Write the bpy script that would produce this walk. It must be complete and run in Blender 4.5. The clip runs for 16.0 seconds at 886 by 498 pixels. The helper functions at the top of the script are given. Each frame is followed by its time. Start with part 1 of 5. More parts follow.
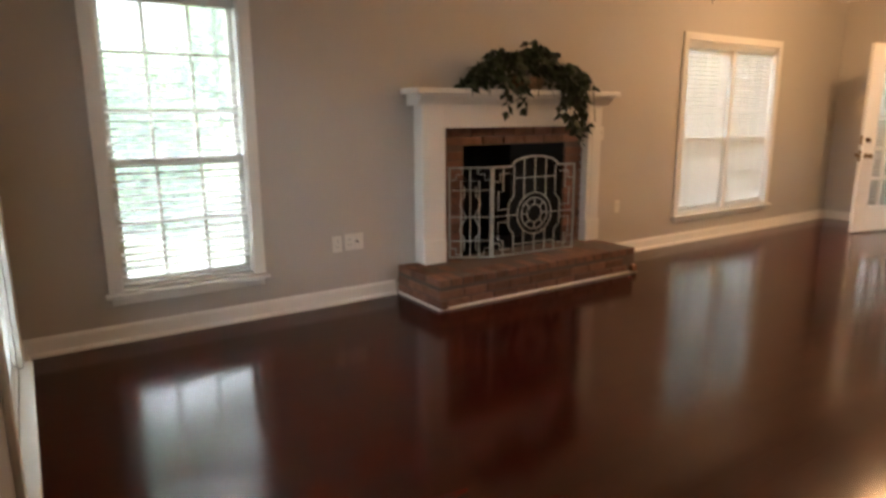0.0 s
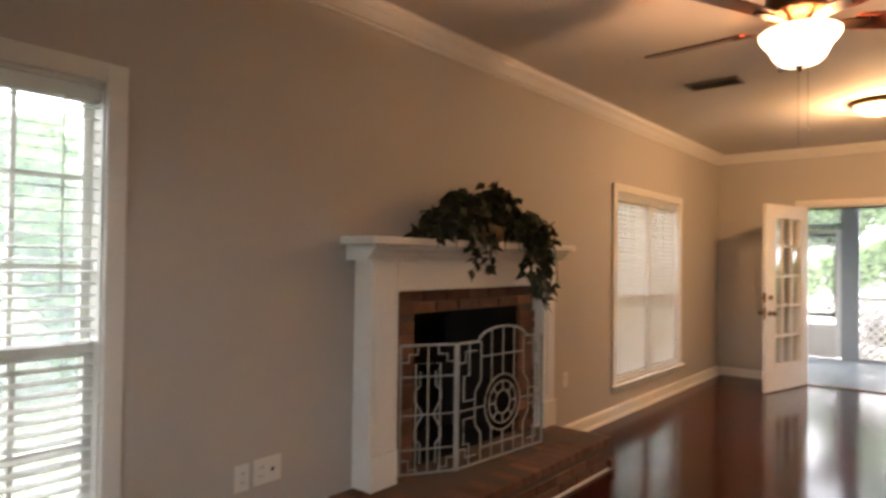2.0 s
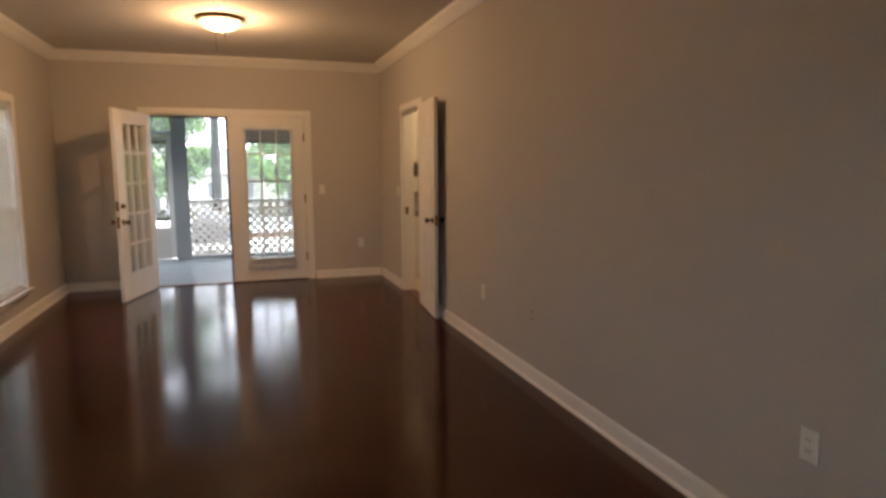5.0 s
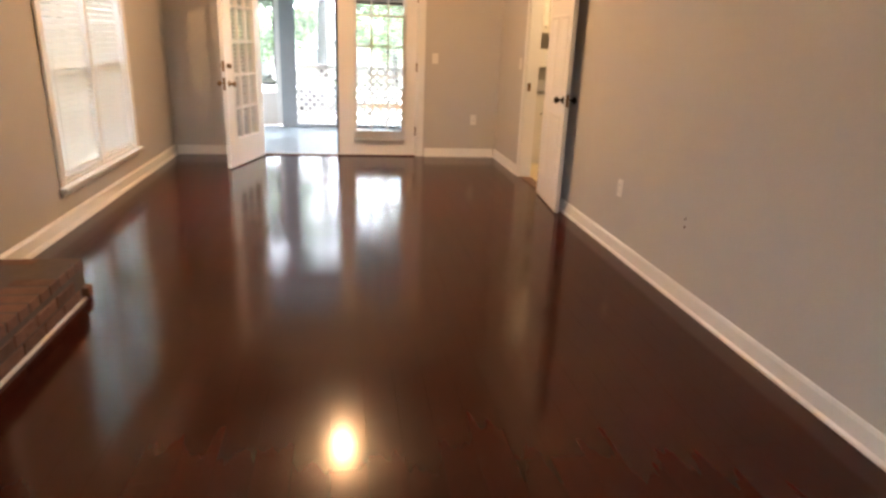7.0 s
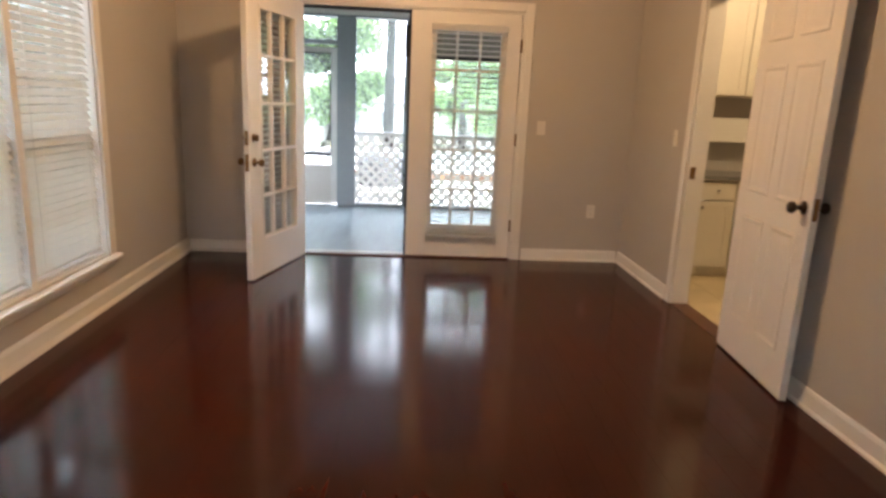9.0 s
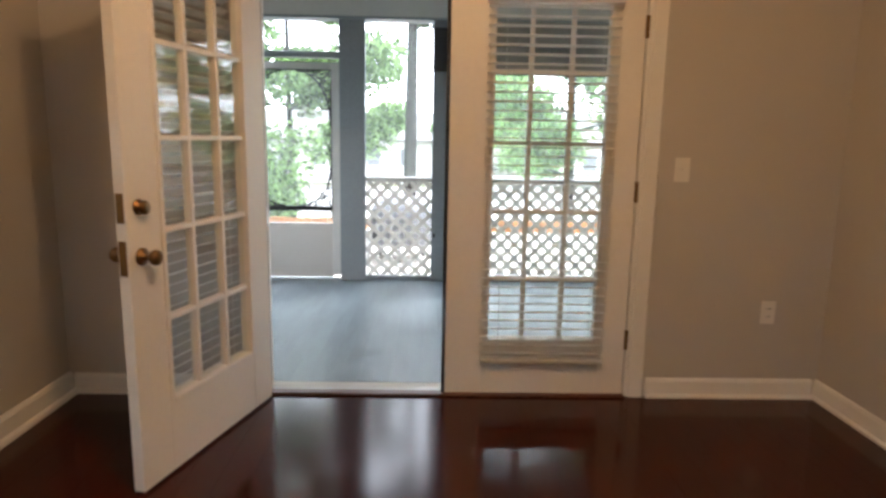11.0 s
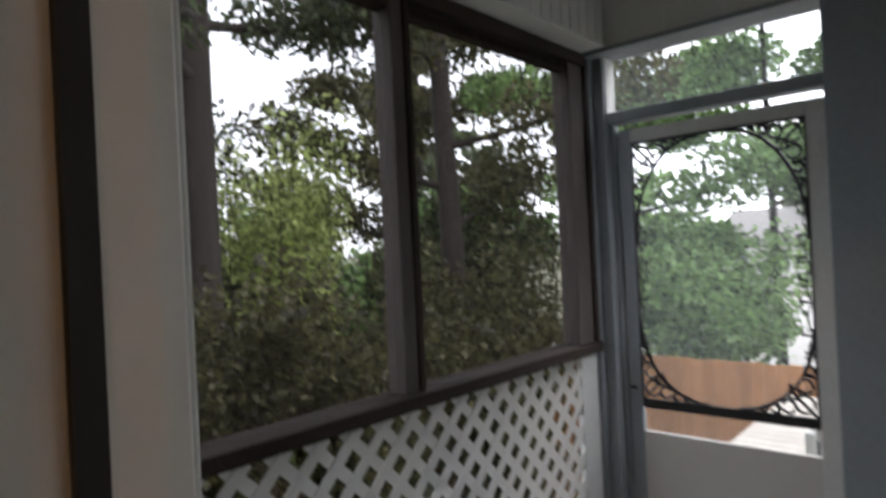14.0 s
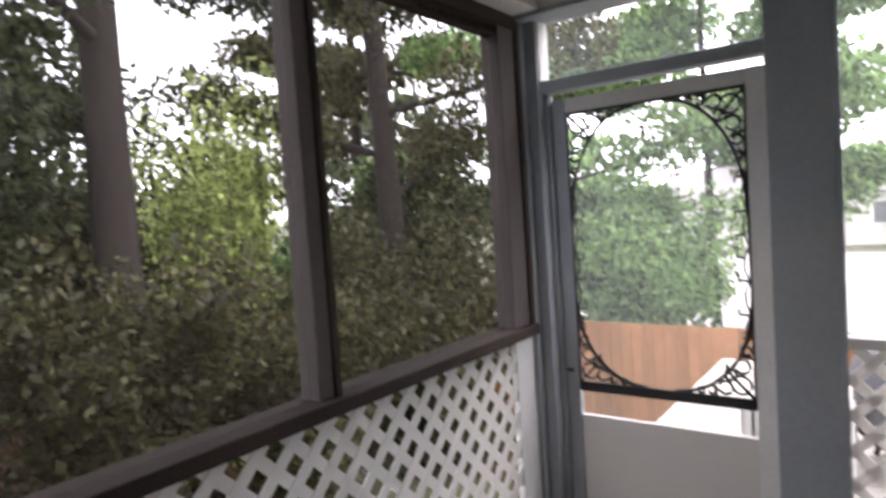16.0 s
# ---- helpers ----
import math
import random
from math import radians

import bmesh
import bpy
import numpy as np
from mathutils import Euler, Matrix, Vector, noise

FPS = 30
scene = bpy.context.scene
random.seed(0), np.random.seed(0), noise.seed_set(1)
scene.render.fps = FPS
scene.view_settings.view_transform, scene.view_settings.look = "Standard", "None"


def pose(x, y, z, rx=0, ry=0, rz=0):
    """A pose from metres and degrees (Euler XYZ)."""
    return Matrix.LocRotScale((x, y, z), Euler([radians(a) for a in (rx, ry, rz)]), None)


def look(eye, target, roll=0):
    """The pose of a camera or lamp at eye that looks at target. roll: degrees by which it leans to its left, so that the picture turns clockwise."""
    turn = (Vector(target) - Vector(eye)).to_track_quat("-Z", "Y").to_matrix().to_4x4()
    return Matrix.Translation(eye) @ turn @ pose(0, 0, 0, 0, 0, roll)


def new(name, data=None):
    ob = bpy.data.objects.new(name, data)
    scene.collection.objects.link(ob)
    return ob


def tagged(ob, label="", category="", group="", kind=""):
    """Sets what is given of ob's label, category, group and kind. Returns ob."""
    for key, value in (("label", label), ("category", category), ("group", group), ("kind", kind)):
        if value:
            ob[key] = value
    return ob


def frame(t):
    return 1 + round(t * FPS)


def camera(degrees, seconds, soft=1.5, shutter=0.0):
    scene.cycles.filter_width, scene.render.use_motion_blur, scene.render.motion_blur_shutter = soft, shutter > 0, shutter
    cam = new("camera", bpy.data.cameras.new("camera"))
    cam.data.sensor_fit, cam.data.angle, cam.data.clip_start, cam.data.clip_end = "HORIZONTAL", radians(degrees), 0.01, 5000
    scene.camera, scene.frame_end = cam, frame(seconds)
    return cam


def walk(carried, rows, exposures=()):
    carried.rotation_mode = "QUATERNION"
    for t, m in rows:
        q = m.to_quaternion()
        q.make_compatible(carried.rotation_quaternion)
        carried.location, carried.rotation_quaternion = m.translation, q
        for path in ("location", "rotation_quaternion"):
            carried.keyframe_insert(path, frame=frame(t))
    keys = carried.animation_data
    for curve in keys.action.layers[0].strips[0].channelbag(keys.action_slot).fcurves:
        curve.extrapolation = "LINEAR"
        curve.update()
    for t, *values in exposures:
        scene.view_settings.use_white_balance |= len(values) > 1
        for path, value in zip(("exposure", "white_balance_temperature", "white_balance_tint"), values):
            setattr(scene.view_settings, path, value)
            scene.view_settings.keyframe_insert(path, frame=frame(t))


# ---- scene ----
cam = camera(70.0, 16.0, soft=2.9, shutter=0.3)
PATH = [
    (0, (4.06, -8.575, 1.311), (2.429, -7.498, 0.900), -0.3),
    (0.5, (3.75, -8.425, 1.248), (1.979, -7.524, 1.02), 2.5),
    (1, (3.291, -8.475, 1.272), (1.442, -7.724, 1.132), 3.2),
    (1.5, (2.833, -8.497, 1.318), (1.247, -7.285, 1.186), -0.8),
    (2, (2.443, -8.37, 1.391), (1.164, -6.833, 1.426), 0.7),
    (2.5, (2.244, -8.307, 1.41), (1.307, -6.541, 1.463), 1.5),
    (3, (1.964, -8.275, 1.424), (1.527, -6.325, 1.487), -1.6),
    (3.5, (1.914, -8.294, 1.432), (1.827, -6.296, 1.465), 0.7),
    (4, (1.924, -8.274, 1.437), (2.183, -6.291, 1.488), 2.2),
    (4.5, (1.932, -8.264, 1.438), (2.438, -6.329, 1.452), 1.4),
    (5, (1.963, -8.24, 1.401), (2.569, -6.351, 1.15), -0.3),
    (7.5, (1.91, -7.197, 1.334), (2.156, -5.314, 0.707), 2.2),
    (8, (1.928, -6.607, 1.326), (2.147, -4.697, 0.774), 2.1),
    (8.5, (1.817, -6.018, 1.339), (1.987, -4.09, 0.835), 3.2),
    (9, (1.858, -5.395, 1.326), (1.979, -3.451, 0.875), 2.5),
    (11.5, (1.735, -2.442, 1.275), (1.73, -0.471, 0.933), 0.0),
    (12, (1.696, -1.859, 1.275), (1.597, 0.106, 0.919), -0.9),
    (12.5, (1.645, -1.3, 1.284), (1.405, 0.651, 0.918), 0.8),
    (13, (1.642, -0.74, 1.240), (1.145, 1.18, 0.952), -0.4),
    (13.2, (1.622, -0.57, 1.252), (0.987, 1.302, 0.966), -0.4),
    (13.5, (1.575, -0.343, 1.305), (0.641, 1.406, 1.041), -0.1),
    (14, (1.445, -0.074, 1.387), (0.128, 1.43, 1.395), -2.8),
    (14.5, (1.386, 0.023, 1.445), (-0.034, 1.372, 1.813), -2.7),
    (15, (1.370, 0.08, 1.457), (-0.02, 1.413, 1.944), -1.5),
    (15.5, (1.375, 0.115, 1.452), (-0.007, 1.543, 1.660), -2.6),
    (16, (1.381, 0.15, 1.454), (0.192, 1.754, 1.34), -3.9),
]
walk(cam, [(t, look(eye, target, roll)) for t, eye, target, roll in PATH],
     exposures=[(0.0, 2.65, 6200, 13), (1.0, 2.5, 6300, 14), (1.5, 2.5, 6300, 15), (2.0, 2.3, 6500, 17), (2.5, 2.1, 6500, 18), (3.0, 2.15, 6500, 18), (3.5, 2.15, 6700, 19), (4.0, 1.5, 6500, 17), (4.5, 1.35, 6150, 14),
                (5.0, 1.7, 5950, 13), (7.5, 3.0, 5950, 13), (8.0, 2.7, 5850, 12), (8.5, 2.35, 5750, 10), (9.0, 2.25, 5700, 10), (11.5, 1.5, 5900, 10), (12.0, 1.15, 5800, 8), (12.5, 0.9, 5700, 9), (13.0, 0.4, 5450, 9),
                (13.5, 0.05, 5800, 11), (14.0, 0.2, 6150, 15), (14.5, 0.75, 6400, 19), (15.0, 1.15, 6350, 21), (15.5, 1.1, 6250, 22), (16.0, 0.95, 6350, 23)])

# ---- world and sun: bright hazy sky ----
world = bpy.data.worlds.new("sky")
scene.world = world
world.use_nodes = True
wn = world.node_tree
sky = wn.nodes.new("ShaderNodeTexSky")
sky.sky_type, sky.sun_disc = "NISHITA", False
sky.sun_elevation, sky.sun_rotation = radians(52), radians(35)
sky.dust_density, sky.air_density = 5.0, 1.0
haze = wn.nodes.new("ShaderNodeMixRGB")
haze.inputs[0].default_value = 0.65
haze.inputs[2].default_value = (27.0, 27.5, 28.0, 1)
wn.links.new(sky.outputs[0], haze.inputs[1])
wn.links.new(haze.outputs[0], wn.nodes["Background"].inputs[0])
wn.nodes["Background"].inputs[1].default_value = 0.15

sun_data = bpy.data.lights.new("sun", "SUN")
sun_data.energy, sun_data.angle, sun_data.color = 1.4, radians(14), (1.0, 0.95, 0.86)
sun = new("sun", sun_data)
sun.matrix_world = look((6, 9, 14), (0, 0, 0))


def lamp(name, x, y, z, watts, radius, color):
    data = bpy.data.lights.new(name, "POINT")
    data.energy, data.shadow_soft_size, data.color = watts, radius, color
    ob = new(name, data)
    ob.location = (x, y, z)
    return ob


FAN = (1.91, -5.46)
DOME = (1.87, -2.1)
WARM = (1.0, 0.53, 0.26)
lamp("fan_bulb", FAN[0], FAN[1], 2.315, 25, 0.03, WARM)
lamp("dome_bulb", DOME[0], DOME[1], 2.585, 20, 0.06, (1.0, 0.56, 0.25))
# added fill without a fixture, brightens the pantry seen through the doorway
lamp("pantry_fill", 4.5, -1.4, 2.4, 9, 0.08, (1.0, 0.66, 0.32))


# ---- materials ----
def mat(name, color, rough=0.6, metal=0.0, vary=0.12, scale=6.0, fine=90.0, bump=0.05, rand=0.0, stretch=None,
        coat=0.0, island=0.0):
    """A surface with broad and fine variation, a little relief, and a tone for each piece."""
    m = bpy.data.materials.new(name)
    m.use_nodes = True
    nt = m.node_tree
    n, l = nt.nodes, nt.links
    bsdf = n["Principled BSDF"]
    bsdf.inputs["Roughness"].default_value = rough
    bsdf.inputs["Metallic"].default_value = metal
    if coat:
        bsdf.inputs["Coat Weight"].default_value = coat
        bsdf.inputs["Coat Roughness"].default_value = 0.12
    geo = n.new("ShaderNodeTexCoord")
    vec = geo.outputs["Object"]
    if stretch:
        mp = n.new("ShaderNodeMapping")
        mp.inputs["Scale"].default_value = stretch
        l.new(vec, mp.inputs[0])
        vec = mp.outputs[0]
    if rand:
        info = n.new("ShaderNodeObjectInfo")
        off = n.new("ShaderNodeVectorMath")
        off.operation = "ADD"
        big = n.new("ShaderNodeMath")
        big.operation = "MULTIPLY"
        big.inputs[1].default_value = 37.0
        l.new(info.outputs["Random"], big.inputs[0])
        l.new(vec, off.inputs[0])
        l.new(big.outputs[0], off.inputs[1])
        vec = off.outputs[0]
    broad = n.new("ShaderNodeTexNoise")
    broad.inputs["Scale"].default_value, broad.inputs["Detail"].default_value = scale, 3
    grain = n.new("ShaderNodeTexNoise")
    grain.inputs["Scale"].default_value, grain.inputs["Detail"].default_value = fine, 2
    l.new(vec, broad.inputs["Vector"])
    l.new(vec, grain.inputs["Vector"])
    both = n.new("ShaderNodeMath")
    both.operation = "ADD"
    l.new(broad.outputs[0], both.inputs[0])
    l.new(grain.outputs[0], both.inputs[1])
    span = n.new("ShaderNodeMapRange")
    span.inputs["From Min"].default_value, span.inputs["From Max"].default_value = 0.6, 1.4
    span.inputs["To Min"].default_value, span.inputs["To Max"].default_value = 1 - vary, 1 + vary
    l.new(both.outputs[0], span.inputs["Value"])
    level = span.outputs[0]
    for amount, kind, socket in ((rand, "ShaderNodeObjectInfo", "Random"), (island, "ShaderNodeNewGeometry", "Random Per Island")):
        if amount:
            src = n.new(kind)
            r = n.new("ShaderNodeMapRange")
            r.inputs["To Min"].default_value, r.inputs["To Max"].default_value = 1 - amount, 1 + amount
            l.new(src.outputs[socket], r.inputs["Value"])
            mul = n.new("ShaderNodeMath")
            mul.operation = "MULTIPLY"
            l.new(level, mul.inputs[0])
            l.new(r.outputs[0], mul.inputs[1])
            level = mul.outputs[0]
    tint = n.new("ShaderNodeMixRGB")
    tint.blend_type, tint.inputs[0].default_value = "MULTIPLY", 1.0
    tint.inputs[1].default_value = (*color, 1)
    l.new(level, tint.inputs[2])
    l.new(tint.outputs[0], bsdf.inputs["Base Color"])
    if bump:
        b = n.new("ShaderNodeBump")
        b.inputs["Strength"].default_value, b.inputs["Distance"].default_value = bump, 0.01
        l.new(both.outputs[0], b.inputs["Height"])
        l.new(b.outputs[0], bsdf.inputs["Normal"])
    return m


def glow(name, color, strength):
    m = bpy.data.materials.new(name)
    m.use_nodes = True
    b = m.node_tree.nodes["Principled BSDF"]
    b.inputs["Base Color"].default_value = (*color, 1)
    b.inputs["Roughness"].default_value = 0.3
    b.inputs["Emission Color"].default_value = (*color, 1)
    b.inputs["Emission Strength"].default_value = strength
    return m


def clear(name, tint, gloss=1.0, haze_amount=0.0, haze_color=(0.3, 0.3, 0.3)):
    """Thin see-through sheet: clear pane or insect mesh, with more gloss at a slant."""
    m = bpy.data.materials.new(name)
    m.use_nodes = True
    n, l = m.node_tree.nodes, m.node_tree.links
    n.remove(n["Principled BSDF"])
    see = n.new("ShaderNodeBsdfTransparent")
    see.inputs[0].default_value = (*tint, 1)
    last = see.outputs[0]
    # veil colour laid over the view; the pale ones stand in for glare
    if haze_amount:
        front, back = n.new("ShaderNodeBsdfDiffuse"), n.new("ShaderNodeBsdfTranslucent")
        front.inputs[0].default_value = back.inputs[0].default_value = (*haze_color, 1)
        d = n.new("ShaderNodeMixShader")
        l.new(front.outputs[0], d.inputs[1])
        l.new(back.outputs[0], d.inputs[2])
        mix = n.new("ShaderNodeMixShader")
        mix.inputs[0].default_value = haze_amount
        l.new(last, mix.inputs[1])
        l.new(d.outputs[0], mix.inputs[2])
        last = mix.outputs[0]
    if gloss:
        g = n.new("ShaderNodeBsdfGlossy")
        g.inputs["Roughness"].default_value = 0.03
        f = n.new("ShaderNodeLayerWeight")
        f.inputs["Blend"].default_value = 0.5
        p = n.new("ShaderNodeMath")
        p.operation, p.inputs[1].default_value = "POWER", 4.0
        l.new(f.outputs["Facing"], p.inputs[0])
        k = n.new("ShaderNodeMath")
        k.operation, k.inputs[1].default_value, k.inputs[2].default_value = "MULTIPLY_ADD", 0.6, 0.035
        l.new(p.outputs[0], k.inputs[0])
        mix = n.new("ShaderNodeMixShader")
        l.new(k.outputs[0], mix.inputs[0])
        l.new(last, mix.inputs[1])
        l.new(g.outputs[0], mix.inputs[2])
        last = mix.outputs[0]
    l.new(last, n["Material Output"].inputs[0])
    return m


def leafy(name, color, through_amount=0.35, tone=0.8):
    """Thin leaves or slats: each of its own tone, some light passing through."""
    m = mat(name, color, 0.5, vary=0.4 if tone > 0.1 else 0.05, scale=1.3, fine=12, bump=0, island=tone)
    n, l = m.node_tree.nodes, m.node_tree.links
    bsdf = n["Principled BSDF"]
    t = n.new("ShaderNodeBsdfTranslucent")
    l.new(bsdf.inputs["Base Color"].links[0].from_socket, t.inputs[0])
    mix = n.new("ShaderNodeMixShader")
    mix.inputs[0].default_value = through_amount
    l.new(bsdf.outputs[0], mix.inputs[1])
    l.new(t.outputs[0], mix.inputs[2])
    l.new(mix.outputs[0], n["Material Output"].inputs[0])
    return m


PAINT = mat("greige wall paint", (0.50, 0.465, 0.42), 0.65, vary=0.04, scale=1.2, fine=160, bump=0.06)
CEIL = mat("ceiling paint", (0.66, 0.63, 0.58), 0.8, vary=0.03, scale=1.5, fine=120, bump=0.1)
WHITE = mat("white trim paint", (0.78, 0.76, 0.71), 0.38, vary=0.03, scale=3, fine=60, bump=0.02)
WHITE_DOOR = mat("white door paint", (0.78, 0.75, 0.70), 0.35, vary=0.03, scale=3, fine=60, bump=0.02)
SLAT = leafy("white blind slat", (0.80, 0.80, 0.78), 0.46, 0.03)
PLANK = mat("dark cherry floor plank", (0.040, 0.0052, 0.0028), 0.14, vary=0.12, scale=1.0, fine=3, bump=0, rand=0.13,
            stretch=(7.0, 0.7, 7.0))
PLANK.node_tree.nodes["Principled BSDF"].inputs["Specular IOR Level"].default_value = 0.27
GAP = mat("dark floor gap", (0.012, 0.006, 0.005), 0.8, vary=0.1)
BRICK = mat("red brown brick", (0.19, 0.095, 0.06), 0.9, vary=0.35, scale=14, fine=120, bump=0.4, rand=0.3)
MORTAR = mat("grey mortar", (0.125, 0.09, 0.07), 0.95, vary=0.15, scale=10, fine=150, bump=0.3)
SOOT = mat("sooty firebox", (0.012, 0.011, 0.010), 0.95, vary=0.3, scale=6, bump=0.2)
IRON = mat("pale grey painted iron", (0.35, 0.37, 0.36), 0.5, vary=0.1, scale=20, bump=0.05)
BRONZE = mat("dark bronze metal", (0.045, 0.028, 0.018), 0.35, 0.8, vary=0.2, scale=15, bump=0.02)
BRASS = mat("aged brass", (0.22, 0.13, 0.055), 0.3, 1.0, vary=0.15, scale=20, bump=0.02)
BLADE = mat("red mahogany fan blade", (0.10, 0.028, 0.016), 0.3, vary=0.35, scale=4, fine=30, bump=0.02, stretch=(1, 9, 9))
BOWL = glow("lit alabaster glass", (1.0, 0.70, 0.42), 1.7)
DOME_GLASS = glow("lit frosted dome", (1.0, 0.66, 0.28), 2.4)
PLASTIC = mat("white wall plate plastic", (0.74, 0.71, 0.64), 0.35, vary=0.02, bump=0)
SLOT = mat("dark slot", (0.03, 0.03, 0.03), 0.6, bump=0)
VENT = mat("grey vent metal", (0.16, 0.15, 0.13), 0.5, 0.2, vary=0.08, bump=0)
GLASS = clear("window glass", (0.96, 0.98, 0.97))
RUBBER = mat("black weatherstrip", (0.012, 0.011, 0.011), 0.6, vary=0.1, bump=0.02)
SILL_METAL = mat("dull threshold", (0.40, 0.37, 0.33), 0.4, 0.3, vary=0.12, scale=8, bump=0.03)
SILL_WOOD = mat("stained threshold wood", (0.09, 0.035, 0.02), 0.4, vary=0.2, scale=8, bump=0.03)
PORCH_PAINT = mat("blue grey porch floor paint", (0.145, 0.178, 0.20), 0.34, vary=0.25, scale=2.2, fine=50, bump=0.1, rand=0.04,
                  stretch=(5, 1, 5))
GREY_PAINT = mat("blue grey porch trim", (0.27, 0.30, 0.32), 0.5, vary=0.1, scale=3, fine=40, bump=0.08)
PANEL_PAINT = mat("pale grey grooved panel", (0.64, 0.64, 0.60), 0.6, vary=0.06, scale=3, fine=60, bump=0.08)
PORCH_CEIL = mat("pale porch ceiling", (0.62, 0.62, 0.63), 0.45, vary=0.05, scale=2, fine=40, bump=0.05)
LATTICE = mat("white lattice strip", (0.62, 0.62, 0.60), 0.6, vary=0.1, scale=8, fine=60, bump=0.06, rand=0.08)
STRIP = leafy("white vinyl lattice strip", (0.74, 0.73, 0.71), 0.40, 0.06)
BROWN = mat("dark brown stained frame", (0.024, 0.014, 0.010), 0.9, vary=0.3, scale=8, fine=60, bump=0.2)
WEATHER = mat("weathered mauve grey post", (0.085, 0.070, 0.066), 0.85, vary=0.2, scale=7, fine=70, bump=0.25, stretch=(4, 4, 0.6))
KICK = mat("off white kick panel", (0.60, 0.58, 0.54), 0.5, vary=0.04, scale=3, bump=0.04)
BLACK_IRON = mat("black cast ornament", (0.014, 0.014, 0.015), 0.45, 0.3, vary=0.1, bump=0.05)
MESH = clear("insect screen", (1, 1, 1), 0.0, 0.20, (0.062, 0.054, 0.042))
# pale haze colour in these two meshes imitates outdoor glare
MESH_HAZE = clear("insect screen with pale glare haze", (1, 1, 1), 0.0, 0.085, (0.55, 0.63, 0.62))
WINDOW_HAZE = clear("window screen with glare haze", (1, 1, 1), 0.0, 0.24, (0.58, 0.66, 0.66))
SHADE = mat("grey rolled shade cloth", (0.30, 0.29, 0.27), 0.9, vary=0.08, scale=10, fine=200, bump=0.1)
DECK = mat("sun bleached deck board", (0.48, 0.44, 0.39), 0.8, vary=0.2, scale=4, fine=40, bump=0.15, rand=0.12)
FENCE = mat("orange cedar fence", (0.42, 0.19, 0.075), 0.8, vary=0.2, scale=5, fine=50, bump=0.15, rand=0.15)
GROUND = mat("leaf litter and grass", (0.075, 0.075, 0.038), 0.95, vary=0.5, scale=0.8, fine=14, bump=0.5)
BARK = mat("grey brown bark", (0.030, 0.023, 0.020), 0.95, vary=0.4, scale=6, fine=40, bump=0.8, stretch=(3, 3, 0.6))
LEAF = leafy("broad green leaves", (0.21, 0.32, 0.12), 0.62)
LEAF_DARK = leafy("deep green leaves", (0.062, 0.080, 0.036), 0.5)
LEAF_BRIGHT = leafy("yellow green bamboo leaves", (0.42, 0.49, 0.18), 0.62)
LEAF_OLIVE = leafy("olive brown leaves", (0.082, 0.080, 0.034), 0.5)
LITTER = mat("fallen brown leaves", (0.14, 0.09, 0.05), 0.9, vary=0.3, scale=4, bump=0, island=0.5)
IVY = mat("silk ivy leaf", (0.022, 0.040, 0.012), 0.5, vary=0.25, scale=20, bump=0.05, rand=0.5)
IVY_MASS = mat("silk ivy foliage", (0.018, 0.032, 0.011), 0.55, vary=0.25, scale=20, bump=0.05, island=0.5)
WICKER = mat("brown wicker", (0.12, 0.07, 0.035), 0.8, vary=0.3, scale=40, bump=0.3)
TILE = mat("cream floor tile", (0.62, 0.52, 0.33), 0.4, vary=0.1, scale=5, bump=0.03, rand=0.05)
CAB = mat("cream cabinet paint", (0.70, 0.66, 0.57), 0.4, vary=0.04, scale=4, bump=0.02)
COUNTER = mat("grey counter laminate", (0.20, 0.20, 0.20), 0.35, vary=0.2, scale=30, bump=0.02)
SIDING = mat("pale lap siding", (0.62, 0.60, 0.55), 0.7, vary=0.06, scale=3, bump=0.05)
SHINGLE = mat("grey roof shingle", (0.20, 0.19, 0.18), 0.9, vary=0.25, scale=6, bump=0.3)
# pale colour imitates the overexposed haze behind the fence
GLARE_BAND = mat("pale slab for far glare", (0.30, 0.29, 0.27), 0.9, vary=0.15, scale=2, fine=60, bump=0.2)
COVER = mat("grey grill cover", (0.16, 0.16, 0.17), 0.7, vary=0.2, scale=6, bump=0.3)
KNOB_CHROME = mat("satin nickel", (0.5, 0.48, 0.45), 0.25, 1.0, vary=0.05, bump=0)


# ---- building helpers ----
TOP = {}


def thing(name, m, label="", category="", group="", kind=""):
    """An Empty at the base of a thing that parents its parts."""
    ob = tagged(new(name), label, category, group, kind)
    ob.matrix_world = m
    ob.matrix_basis = m
    ob.empty_display_size = 0.1
    return ob


def to_mesh(name, bm, material, smooth=False):
    me = bpy.data.meshes.new(name)
    bm.normal_update()
    bm.to_mesh(me)
    bm.free()
    for mm in (material if isinstance(material, (list, tuple)) else [material]):
        me.materials.append(mm)
    if smooth:
        me.polygons.foreach_set("use_smooth", [True] * len(me.polygons))
    return me


def part(name, bm, material, parent, label="", smooth=False):
    ob = new(name, to_mesh(name, bm, material, smooth))
    ob.parent = parent
    return tagged(ob, label)


def single(name, bm, material, label="", category="", group="", kind="", smooth=False, m=None):
    ob = new(name, to_mesh(name, bm, material, smooth))
    if m is not None:
        ob.matrix_basis = m
    return tagged(ob, label, category, group, kind)


def piece(name, me, parent, m):
    ob = new(name, me)
    ob.parent = parent
    ob.matrix_basis = m
    return ob


